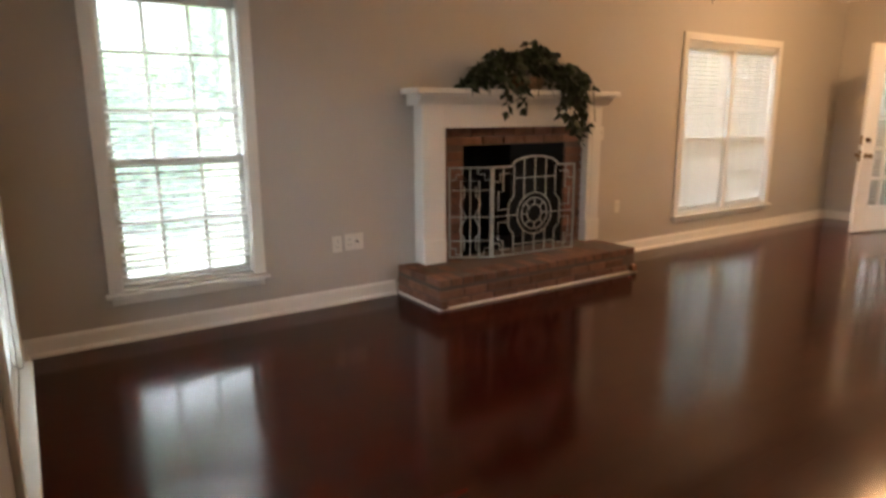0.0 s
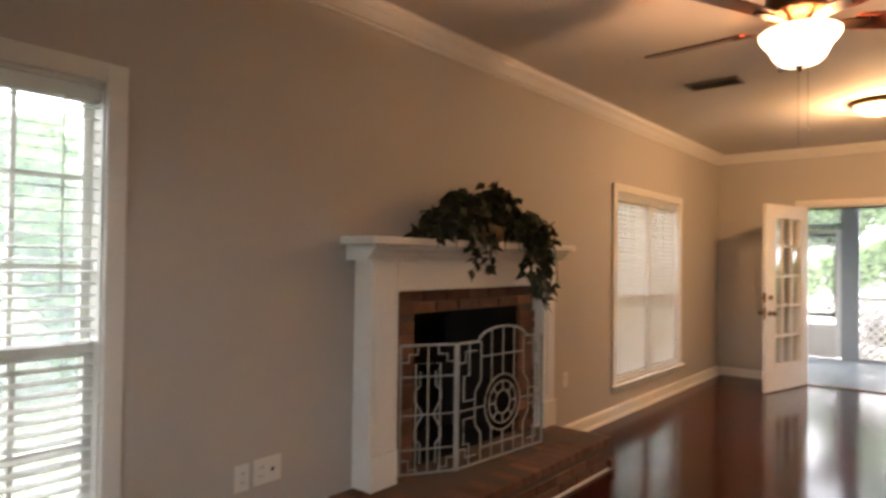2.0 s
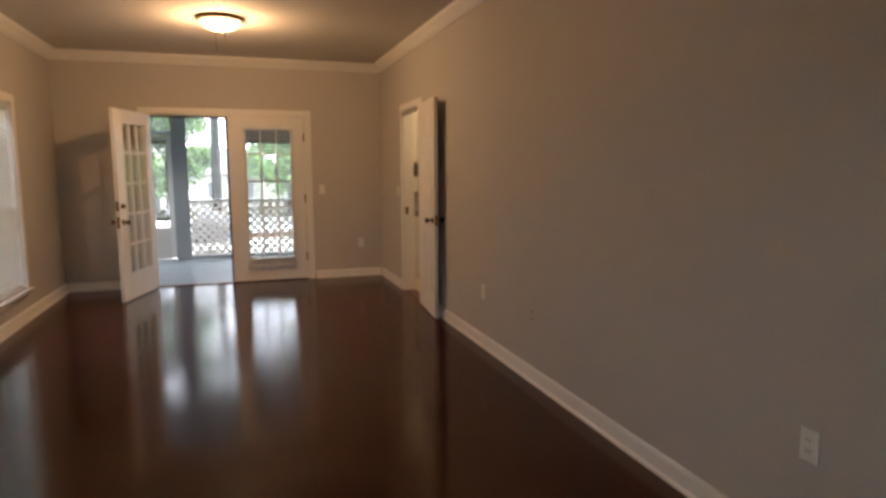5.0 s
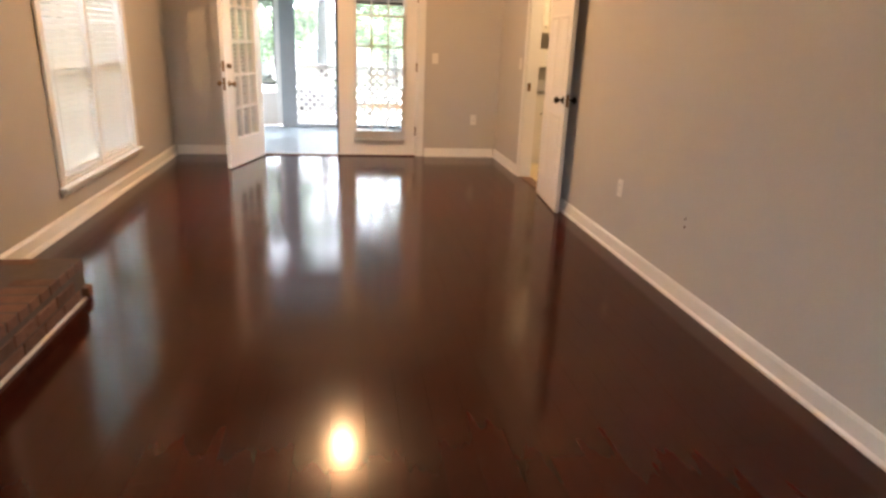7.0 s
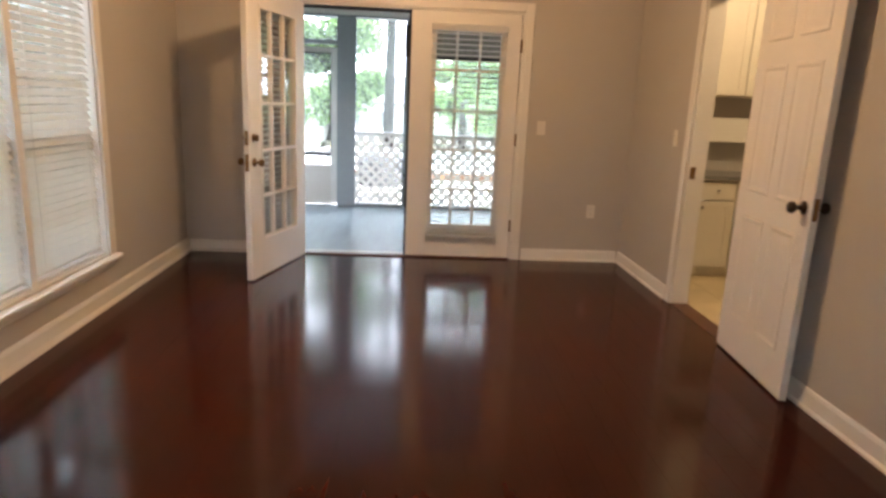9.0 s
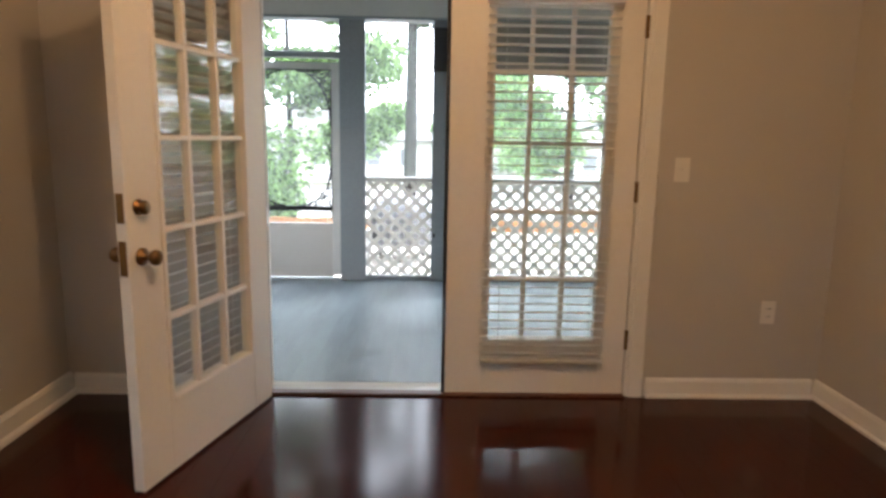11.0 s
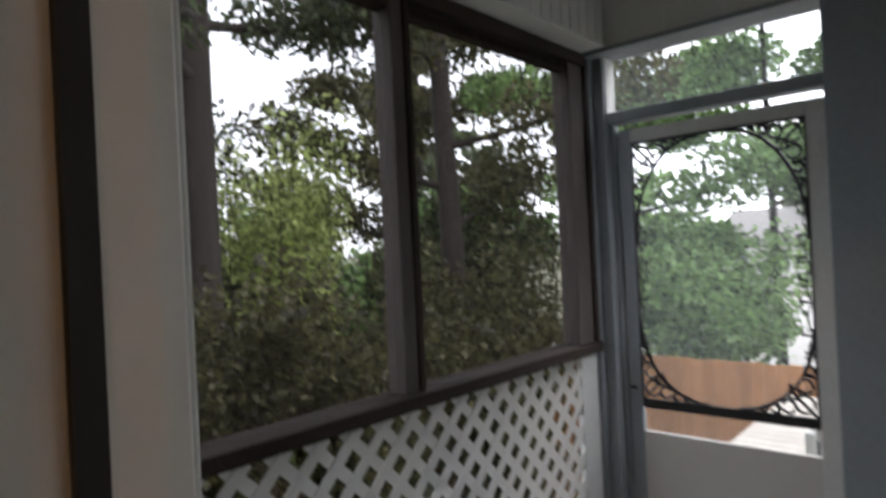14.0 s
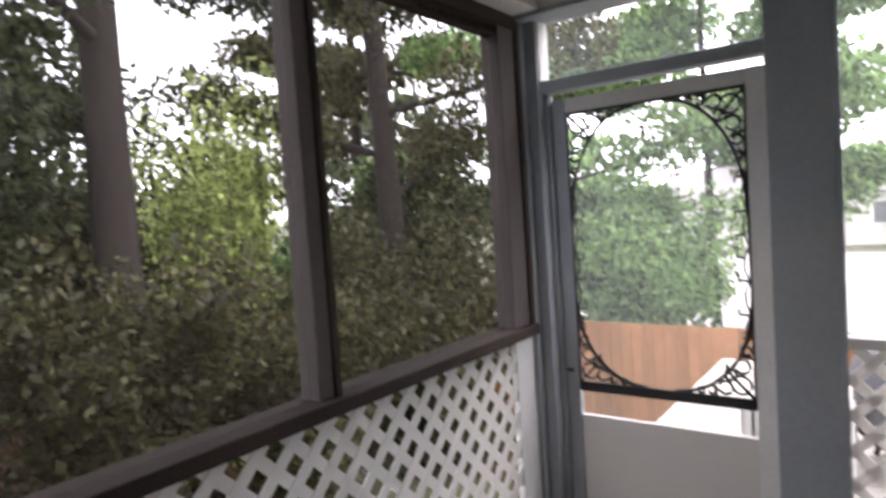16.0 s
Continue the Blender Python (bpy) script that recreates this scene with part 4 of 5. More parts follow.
for k in range(290):
    p = ivy_point(k)
    piece("leaf", leaf_meshes[k % 3], ivy, Matrix.LocRotScale(p, ivy_turn(p), None))
verts, faces = [], []
for k in range(650):
    p = Vector(ivy_point(k))
    e = ivy_turn(p).to_matrix()
    s = rng.uniform(0.05, 0.075)
    i = len(verts)
    verts += [tuple(p + e @ Vector(q) * s) for q in ((0, 0, 0), (0.45, 0.4, 0.05), (0, 1.2, -0.1), (-0.45, 0.4, 0.05))]
    faces += [(i, i + 1, i + 2), (i, i + 2, i + 3)]
me = bpy.data.meshes.new("foliage")
me.from_pydata(verts, [], faces)
me.materials.append(IVY_MASS)
fo = new("foliage", me)
fo.parent = ivy
tagged(fo, kind="stuff")
for k in range(9):
    bm = bmesh.new()
    y0 = -0.6 + k * 0.15
    bar(bm, [(0, y0 * 0.4, 0.08), (0.08, y0 * 0.8, 0.2), (0.15, y0, 0.08), (0.165, y0 * 1.05, -0.05 if k < 6 else -0.25)], 0.003, 5)
    part("stem", bm, IVY_MASS, ivy)

# ---- screened porch ----
PZ, PY, PX1 = -0.03, 2.74, 6.1        # floor level, screen line, side wall
PC = 2.55                              # porch ceiling
single("porch_ceiling", boxes((-0.14, PX1, 0.16, PY + 0.12, PC, PC + 0.08)), PORCH_CEIL, "pale grey porch ceiling", "ceiling", kind="structure")
wall("wall_porch", "x", PX1, PX1 + 0.12, 0.16, PY + 0.1, -0.6, PC + 0.08, [], SIDING, "pale sided wall closing the porch")


def grooved(name, m, length, z0, z1, pitch, label):
    """A header of grooved boards; local x along it, y towards the porch."""
    o = thing(name, m, label, "header", kind="structure")
    part("backing", boxes((0, length, -0.07, -0.006, z0, z1)), PANEL_PAINT, o)
    n = int(length / pitch)
    bm = boxes((0.004, length / n - 0.004, -0.006, 0.0, z0, z1), bev=0.0015)
    me = to_mesh("panel", bm, PANEL_PAINT)
    for k in range(n):
        piece("panel", me, o, pose(k * length / n, 0, 0))
    part("bottom_trim", boxes((0, length, -0.15, 0.004, z0 - 0.018, z0)), PANEL_PAINT, o)
    return o


grooved("porch_header", pose(0.11, PY - 0.085, 0, 0, 0, -90), PY - 0.085 - 0.19, 2.312, PC, 0.075, "pale grey grooved board header above the side screens")
far_head = thing("porch_header", pose(1.9, PY, 2.295), "pale grey grooved board header above the screen door wall", "header", kind="structure")
part("backing", boxes((-2.0, PX1 - 1.9, -0.08, 0.10, 0, PC - 2.295)), PANEL_PAINT, far_head)
for k in range(23):
    part("groove_batten", boxes((-1.75 + k * 0.25, -1.505 + k * 0.25, -0.086, -0.08, 0.002, PC - 2.297)), PANEL_PAINT, far_head)
part("bottom_trim", boxes((-2.0, PX1 - 1.9, -0.092, 0.10, -0.02, 0)), GREY_PAINT, far_head)

# side screens in a dark stained frame
side = thing("porch_screen_frame", pose(-0.03, 1.4, PZ), "dark brown stained screen frame of the porch side", "screen frame", kind="structure")


def sy(rows, bev=0.003):
    bm = bmesh.new()
    for x0, x1, y0, y1, z0, z1 in rows:
        box(bm, x0 + 0.03, x1 + 0.03, y0 - 1.4, y1 - 1.4, z0 - PZ, z1 - PZ, bev)
    return bm


part("head_rail", sy([(-0.11, 0.0, 0.17, 2.685, 2.235, 2.293)]), BROWN, side)
part("sill_rail", sy([(-0.12, 0.02, 0.17, 2.685, 0.878, 0.925)]), BROWN, side)
part("bottom_rail", sy([(-0.09, -0.01, 0.17, 2.685, PZ, 0.06)]), LATTICE, side)
part("mullion", sy([(-0.10, -0.015, 1.385, 1.442, 0.925, 2.235)]), WEATHER, side, "weathered grey mullion")
# dark strip added in place of the mullion's unlit right face
part("mullion_dark_side", sy([(-0.095, -0.008, 1.442, 1.470, 0.925, 2.235)]), BROWN, side)
part("end_post", sy([(-0.10, -0.012, 2.52, 2.65, 0.925, 2.235)]), WEATHER, side, "weathered grey end post")
part("end_stile", sy([(-0.11, 0.0, 2.65, 2.685, 0.925, 2.235)]), BROWN, side)
part("near_stile", sy([(-0.10, -0.012, 0.17, 0.24, 0.925, 2.235)]), BROWN, side)
part("inner_rail", sy([(-0.075, -0.03, 0.24, 1.385, 2.192, 2.202), (-0.075, -0.03, 1.468, 2.52, 2.192, 2.202)], 0), BROWN, side)
fray = random.Random(23)
for a, b in ((0.24, 1.385), (1.468, 2.52)):
    # torn hem of an old shade under the head rail, with loose threads hanging down the screen
    bm = bmesh.new()
    y = a
    while y < b - 0.01:
        w = fray.uniform(0.006, 0.022)
        drop = fray.uniform(0.008, 0.03) + 0.022 * max(0, math.sin(y * 9 + 1)) + (fray.uniform(0, 0.03) if fray.random() < 0.2 else 0)
        yy = min(b, y + w)
        lean_y = fray.uniform(-0.008, 0.008)
        prism(bm, [(y - 1.4, 2.238 - PZ), (yy - 1.4, 2.238 - PZ), (yy - 1.4 + lean_y, 2.235 - drop - PZ), (y - 1.4 + lean_y + 0.003, 2.235 - drop * 0.8 - PZ)], -0.016, -0.012, lambda u, p, q: (u, p, q))
        y = yy + (fray.uniform(0, 0.012) if fray.random() < 0.3 else 0)
    part("frayed_hem", bm, BROWN, side, "frayed dark brown hem")
    for k in range(11):
        y = a + (b - a) * (k + fray.uniform(0.2, 0.8)) / 11 - 1.4
        bm = bmesh.new()
        bar(bm, [(-0.014, y, 2.20 - PZ), (-0.014, y + fray.uniform(-.006, .006), 1.6 - PZ), (-0.014, y + fray.uniform(-.008, .008), fray.uniform(0.93, 1.35) - PZ)], 0.0011, 4)
        part("thread", bm, BROWN, side, "loose dark thread")
    part("screen_mesh", sy([(-0.058, -0.057, a, b, 0.925, 2.235)], 0), MESH, side, "fine dark insect screen")

# posts of the screen wall
far_frame = thing("porch_post_frame", pose(1.905, PY, PZ), "blue-grey painted posts and rails of the screen wall", "porch frame", kind="structure")


def fp(rows, bev=0.004):
    bm = bmesh.new()
    for x0, x1, y0, y1, z0, z1 in rows:
        box(bm, x0 - 1.9, x1 - 1.9, y0 - PY, y1 - PY, z0 - PZ, z1 - PZ, bev)
    return bm


part("corner_post", fp([(-0.13, 0.0, PY - 0.055, PY + 0.08, PZ, 2.275), (0.0, 0.055, PY - 0.02, PY + 0.08, PZ, 2.275)]), GREY_PAINT, far_frame)
part("post", fp([(0.965, 1.185, PY - 0.03, PY + 0.10, PZ, 2.275)]), GREY_PAINT, far_frame)
part("post", fp([(1.79, 1.975, PY - 0.03, PY + 0.10, PZ, 2.275)]), GREY_PAINT, far_frame)
part("post", fp([(3.70, 3.845, PY - 0.03, PY + 0.10, PZ, 2.275)]), GREY_PAINT, far_frame)
part("post_strip", fp([(1.955, 1.985, PY - 0.045, PY - 0.03, PZ, 2.275), (1.175, 1.195, PY - 0.04, PY - 0.03, PZ, 2.275)], 0.002), GREY_PAINT, far_frame)
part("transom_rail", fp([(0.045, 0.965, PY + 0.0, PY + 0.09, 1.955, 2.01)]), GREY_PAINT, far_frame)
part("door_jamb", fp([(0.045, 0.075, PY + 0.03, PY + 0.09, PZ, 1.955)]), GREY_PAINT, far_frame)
part("transom_lining", fp([(0.045, 0.06, PY + 0.0, PY + 0.09, 2.01, 2.275)], 0), LATTICE, far_frame)
part("post", fp([(5.80, 6.09, PY - 0.03, PY + 0.10, PZ, 2.275)]), GREY_PAINT, far_frame)
for a, b in ((1.185, 1.79), (1.975, 3.70), (3.845, 5.80)):
    part("hand_rail", fp([(a, b, PY - 0.02, PY + 0.05, 0.885, 0.925)]), LATTICE, far_frame)
    part("bottom_rail", fp([(a, b, PY - 0.01, PY + 0.05, PZ, 0.015)]), GREY_PAINT, far_frame)
    part("screen_mesh", fp([(a, b, PY + 0.06, PY + 0.061, 0.925, 2.275)], 0), MESH_HAZE, far_frame, "insect screen with pale glare haze")
part("screen_mesh", fp([(0.06, 0.965, PY + 0.05, PY + 0.051, 2.01, 2.275)], 0), MESH_HAZE, far_frame, "insect screen with pale glare haze")
part("latch_eye", fp([(1.80, 1.825, PY - 0.045, PY - 0.03, 0.38, 0.42)]), BLACK_IRON, far_frame, "small black hook eye")


def lattice(m, w, z0, z1, label, pitch=0.128, strip=0.038):
    """Two crossed layers of diagonal strips, cut to the frame; local x along it."""
    o = thing("lattice_panel", m, label, "lattice", "porch lattice panels")
    for layer, sgn in ((0, 1), (1, -1)):
        k = -(z1 - z0)
        while k < w + (z1 - z0):
            # strip along (1, sgn) through (k, z0) for sgn 1, or through (k, z1) for sgn -1
            zs = z0 if sgn > 0 else z1
            ts, te = max(0, -k), min(w - k, z1 - z0)
            if te - ts > 0.03:
                cx, cz, ln = k + (ts + te) / 2, zs + sgn * (ts + te) / 2, (te - ts) * 1.41421
                bm = bmesh.new()
                box(bm, -ln / 2, ln / 2, 0, 0.006, -strip / 2, strip / 2)
                me = to_mesh("strip", bm, STRIP)
                piece("strip", me, o, pose(cx, layer * 0.0065, cz, 0, -45 * sgn))
            k += pitch
    return o


lattice(pose(-0.035, 2.53, PZ, 0, 0, -90), 2.34, 0.07, 0.90, "white diagonal lattice panel under the side screens")
lattice(pose(1.192, PY + 0.005, PZ), 0.60, 0.045, 0.915, "white diagonal lattice panel between porch posts")
lattice(pose(1.982, PY + 0.005, PZ), 1.72, 0.045, 0.915, "white diagonal lattice panel between porch posts")
lattice(pose(3.852, PY + 0.005, PZ), 1.94, 0.045, 0.915, "white diagonal lattice panel between porch posts")
part("lattice_stop", sy([(-0.05, -0.02, 2.53, 2.685, PZ, 0.865)]), LATTICE, side)

# screen door with cast ornament
sd = thing("screen_door", pose(0.525, PY + 0.06, PZ), "white screen door with black ornamental brackets, closed", "door")


def sdp(rows, bev=0.003):
    bm = bmesh.new()
    for x0, x1, y0, y1, z0, z1 in rows:
        box(bm, x0 - 0.52, x1 - 0.52, y0, y1, z0 - PZ, z1 - PZ, bev)
    return bm


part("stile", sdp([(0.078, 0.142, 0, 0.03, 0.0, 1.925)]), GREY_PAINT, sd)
part("stile", sdp([(0.882, 0.958, 0, 0.03, 0.0, 1.925)]), LATTICE, sd, "white painted stile")
part("top_rail", sdp([(0.142, 0.882, 0, 0.03, 1.862, 1.925)]), LATTICE, sd, "white painted top rail")
part("kick_panel", sdp([(0.142, 0.882, 0.004, 0.026, -0.02, 0.487)]), KICK, sd, "off-white kick panel")
part("screen_mesh", sdp([(0.142, 0.882, 0.014, 0.015, 0.487, 1.862)], 0), MESH_HAZE, sd, "insect screen with pale glare haze")
part("push_bar", sdp([(0.142, 0.882, -0.006, 0.010, 0.60, 0.645)]), BLACK_IRON, sd, "black push bar")
part("inner_edge", sdp([(0.142, 0.15, -0.002, 0.012, 0.645, 1.862), (0.874, 0.882, -0.002, 0.012, 0.645, 1.862), (0.15, 0.874, -0.002, 0.012, 1.85, 1.862)], 0), BLACK_IRON, sd)
CX, CZ0, CZ1, HWD = 0.512 - 0.52, 0.645 - PZ, 1.85 - PZ, 0.362
for sx in (-1, 1):
    for top in (0, 1):
        bm = bmesh.new()
        zc, sz = (CZ1, -1) if top else (CZ0, 1)

        def Q(u, v):
            return (CX + sx * (HWD - u), 0.004, zc + sz * v)
        big = 0.46 if top else 0.36
        wide = 0.30
        arc = [Q(wide * (1 - math.sin(a)), big * (1 - math.cos(a))) for a in np.linspace(0, math.pi / 2, 13)]
        bar(bm, arc, 0.0085, 5)
        for u, v, r in ((0.045, 0.05, 0.036), (0.105, 0.035, 0.026), (0.04, 0.125, 0.028), (0.155, 0.022, 0.017), (0.026, 0.19, 0.019), (0.085, 0.09, 0.022), (0.02, 0.25, 0.014), (0.20, 0.016, 0.012)):
            bar(bm, [Q(u + r * math.cos(a), v + r * math.sin(a)) for a in np.linspace(0.4, 5.9, 12)], 0.0065, 5)
        bar(bm, [Q(0.0, 0.0), Q(0.08, 0.085), Q(0.10, 0.13)], 0.007, 5)
        bar(bm, [Q(0.0, 0.16), Q(0.05, 0.17)], 0.006, 5)
        bar(bm, [Q(0.14, 0.0), Q(0.15, 0.045)], 0.006, 5)
        side_vine = [Q(0.012 + 0.012 * math.sin(q * 2.2), 0.24 + q * 0.045) for q in range(9)]
        bar(bm, side_vine, 0.004, 5)
        for q in (2, 5, 7):
            bar(bm, [side_vine[q], Q(0.045, 0.245 + q * 0.045), Q(0.04, 0.265 + q * 0.045)], 0.006, 5)
        part("bracket", bm, BLACK_IRON, sd, "black cast scroll bracket")
bm = bmesh.new()
bar(bm, [(-0.42, -0.03, 0.70 - PZ), (-0.405, -0.035, 0.70 - PZ), (-0.39, -0.03, 0.70 - PZ)], 0.008, 6)
part("latch", bm, BLACK_IRON, sd)

# rolled shade and black box high on the screen wall
roll = thing("roller_shade", pose(2.85, PY - 0.06, 1.84), "grey roller shade partly drawn with a dark bottom bar", "roller shade")
part("cloth", boxes((-0.86, 0.84, -0.004, 0.004, 0.02, 0.46)), SHADE, roll)
part("bottom_bar", boxes((-0.87, 0.845, -0.015, 0.015, -0.01, 0.03), bev=0.005), BLACK_IRON, roll, "dark bottom bar")
bm = bmesh.new()
bar(bm, [(-0.87, 0, 0.455), (0.845, 0, 0.455)], 0.025, 12)
part("roller", bm, SHADE, roll, smooth=True)
box_1 = thing("speaker_box", pose(1.885, PY - 0.075, 1.85), "black box mounted high on the porch post", "speaker")
part("cabinet_shell", boxes((-0.095, 0.09, -0.05, 0.042, 0, 0.36), bev=0.006), BLACK_IRON, box_1)
part("grille", boxes((-0.08, 0.075, -0.054, -0.05, 0.02, 0.34), bev=0.002), SLOT, box_1)

# ---- yard ----
def land(x, y):
    fall = min(1.0, max(0.0, (y - 1.0) / 5.0))
    return -0.42 - 1.15 * fall * fall * (3 - 2 * fall) + 0.05 * noise.noise((x * 0.3, y * 0.3, 0))


axis = [-900, -300, -120, -60] + list(range(-40, 41, 2)) + [60, 120, 300, 900]
bm = bmesh.new()
grid = [[bm.verts.new((x, y, land(x, y))) for y in axis] for x in axis]
for i in range(len(axis) - 1):
    for j in range(len(axis) - 1):
        bm.faces.new((grid[i][j], grid[i + 1][j], grid[i + 1][j + 1], grid[i][j + 1]))
single("ground", bm, GROUND, "yard of grass and leaf litter", "ground", kind="structure", smooth=True)

deck = thing("deck", pose(1.5, 4.2, -0.16), "sun-bleached wooden deck outside the screen door", "deck", kind="structure")
bm = boxes((-1.6, 3.2, -0.066, 0.066, 0, 0.035), bev=0.003)
me = to_mesh("board", bm, DECK)
for k in range(27):
    piece("board", me, deck, pose(0, -1.36 + k * 0.14, 0))
for x in (-1.5, 0.7, 3.0):
    for y in (-1.2, 2.2):
        part("support_post", boxes((x - 0.06, x + 0.06, y - 0.06, y + 0.06, -1.6, 0)), WEATHER, deck)
planter = thing("planter_box", pose(0.86, 4.05, -0.125), "white slatted planter box with dry brown stems", "planter")
part("liner", boxes((-0.24, 0.24, -0.14, 0.14, 0.03, 0.36)), BROWN, planter)
for k in range(8):
    x = -0.235 + k * 0.067
    part("slat", boxes((x - 0.022, x + 0.022, -0.165, -0.142, 0.0, 0.40), bev=0.003), LATTICE, planter)
for s in (-1, 1):
    part("side_board", boxes((s * 0.255 - 0.012, s * 0.255 + 0.012, -0.165, 0.15, 0.0, 0.40), bev=0.003), LATTICE, planter)
for k in range(9):
    bm = bmesh.new()
    a = k * 2.3
    bar(bm, [(0.1 * math.cos(a), 0.07 * math.sin(a), 0.36), (0.18 * math.cos(a), 0.1 * math.sin(a), 0.52), (0.2 * math.cos(a + 0.3), 0.13 * math.sin(a), 0.62 + 0.02 * k)], [0.009, 0.008, 0.004], 5)
    part("stem", bm, BARK, planter)



fence = thing("fence", pose(0, 8.0, -1.57), "orange-stained cedar board fence in the sun", "fence")
bm = boxes((-0.068, 0.068, -0.01, 0.01, 0, 1.45), bev=0.004)
me = to_mesh("board", bm, FENCE)
for k in range(110):
    piece("board", me, fence, pose(-6.5 + k * 0.14, random.uniform(-.004, .004), random.uniform(-.01, .01)))
part("stringer", boxes((-6.5, 8.9, 0.012, 0.05, 0.3, 0.38), (-6.5, 8.9, 0.012, 0.05, 1.05, 1.13)), FENCE, fence)

grill = thing("covered_grill", pose(1.45, 4.35, -0.125), "round barbecue grill under a grey cover", "grill")
bm = bmesh.new()
lathe(bm, [(0.33, 0.18), (0.36, 0.22), (0.36, 0.42), (0.38, 0.50), (0.36, 0.58), (0.27, 0.68), (0.12, 0.745), (0, 0.755)], 28)
for v in bm.verts:
    v.co += Vector((v.co.x, v.co.y, 0)) * 0.06 * noise.noise((v.co.x * 6, v.co.y * 6, v.co.z * 3))
part("cover", bm, COVER, grill, smooth=True)
for a in (0.5, 2.6, 4.7):
    bm = bmesh.new()
    bar(bm, [(0.22 * math.cos(a), 0.22 * math.sin(a), 0.25), (0.30 * math.cos(a), 0.30 * math.sin(a), 0.0)], 0.014, 6)
    part("leg", bm, BLACK_IRON, grill)


# ---- trees and shrubs ----
def leaves_mesh(name, centers, size, material, seed):
    r = np.random.default_rng(seed)
    n = len(centers)
    a = r.normal(size=(n, 3))
    a /= np.linalg.norm(a, axis=1)[:, None]
    b = np.cross(a, r.normal(size=(n, 3)))
    b /= np.linalg.norm(b, axis=1)[:, None] + 1e-9
    s = size * r.uniform(0.6, 1.3, size=(n, 1))
    c = np.asarray(centers)
    v = np.stack([c - a * s, c + b * s * 0.52, c + a * s, c - b * s * 0.52], 1).reshape(-1, 3)
    me = bpy.data.meshes.new(name)
    me.from_pydata(v.tolist(), [], (np.arange(n * 4).reshape(n, 4)).tolist())
    me.materials.append(material)
    return me


def clumps(r, middles, spread, n, flat=0.7):
    """n leaf places in uneven clumps round the given middles."""
    m = np.asarray(middles)
    k = r.integers(0, len(m), n)
    d = r.normal(size=(n, 3))
    d *= (r.random((n, 1)) ** 0.4) / (np.linalg.norm(d, axis=1)[:, None] + 1e-9)
    return m[k] + d * np.asarray(spread)[None, :] * r.uniform(0.6, 1.2, size=(len(m), 1))[k] * np.array([1, 1, flat])


def tree(x, y, h, rad, crown_r, crown_z, n, size, material, seed, label, lean=(0, 0), category="tree"):
    z0 = land(x, y) - 0.05
    t = thing("tree", pose(x, y, z0), label, category, "trees around the house")
    r = np.random.default_rng(seed)
    pts, rr = [], []
    for k in range(9):
        f = k / 8
        pts.append((lean[0] * f * f * h + 0.05 * math.sin(seed + 3 * f), lean[1] * f * f * h + 0.05 * math.cos(seed + 4 * f), f * h * 0.92))
        rr.append(rad * (1.25 if k == 0 else 1.0) * (1 - 0.72 * f))
    bm = bmesh.new()
    bar(bm, pts, rr, 10)
    part("trunk", bm, BARK, t, smooth=True)
    middles = []
    for k in range(13):
        f = crown_z + (1 - crown_z) * (k + 0.5) / 13
        i = min(7, int(f * 8))
        base = Vector(pts[i]).lerp(Vector(pts[i + 1]), f * 8 - i)
        a = k * 2.4 + seed
        reach = crown_r * (0.95 - 0.5 * (f - crown_z) / (1 - crown_z)) * r.uniform(0.7, 1.1)
        tip = base + Vector((math.cos(a) * reach, math.sin(a) * reach, reach * r.uniform(0.05, 0.45)))
        mid = base.lerp(tip, 0.5) + Vector((0, 0, -0.04 * reach))
        bm = bmesh.new()
        bar(bm, [base, mid, tip], [rad * 0.28, rad * 0.18, rad * 0.06], 6)
        part("limb", bm, BARK, t, smooth=True)
        middles += [tuple(base.lerp(tip, q)) for q in (0.45, 0.7, 0.9, 1.05)]
    me = leaves_mesh("crown", clumps(r, middles, (crown_r * 0.25,) * 3, n), size, material, seed)
    c = new("crown", me)
    c.parent = t
    return t


def shrub(x, y, w, h, n, size, material, seed, label, stems=6, upright=False):
    z0 = land(x, y) - 0.03
    t = thing("shrub", pose(x, y, z0), label, "shrub", "shrubs in the yard")
    r = np.random.default_rng(seed)
    middles = []
    for k in range(stems):
        a = 2 * math.pi * k / stems + seed
        q = w * r.uniform(0.2, 0.8)
        tip = (math.cos(a) * q, math.sin(a) * q, h * r.uniform(0.6, 1.0))
        bm = bmesh.new()
        bar(bm, [(tip[0] * 0.25, tip[1] * 0.25, 0), (tip[0] * 0.7, tip[1] * 0.7, tip[2] * 0.55), tip], [0.022, 0.016, 0.006], 5)
        part("stem", bm, BARK if not upright else LEAF_BRIGHT, t)
        middles += [(tip[0] * f, tip[1] * f, tip[2] * f) for f in (0.3, 0.5, 0.7, 0.85, 1.0)]
    me = leaves_mesh("foliage", clumps(r, middles, (w * 0.42, w * 0.42, h * 0.22), n, 1.0), size, material, seed)
    c = new("foliage", me)
    c.parent = t
    return t


# beside the porch
tree(-4.1, 2.9, 11, 0.22, 3.0, 0.31, 30000, 0.054, LEAF_DARK, 3, "tall tree with dark green leaves and a grey trunk")
tree(-4.0, 6.4, 11, 0.20, 2.8, 0.30, 24000, 0.055, LEAF_OLIVE, 8, "leaning tree with olive brown leaves", lean=(-0.05, 0.02))
tree(-8.5, 1.9, 12, 0.22, 3.6, 0.10, 22000, 0.075, LEAF_DARK, 12, "broad tree with dense dark leaves")
tree(-6.0, -0.3, 9, 0.16, 2.6, 0.12, 19000, 0.062, LEAF_OLIVE, 15, "leafy tree with olive green leaves")
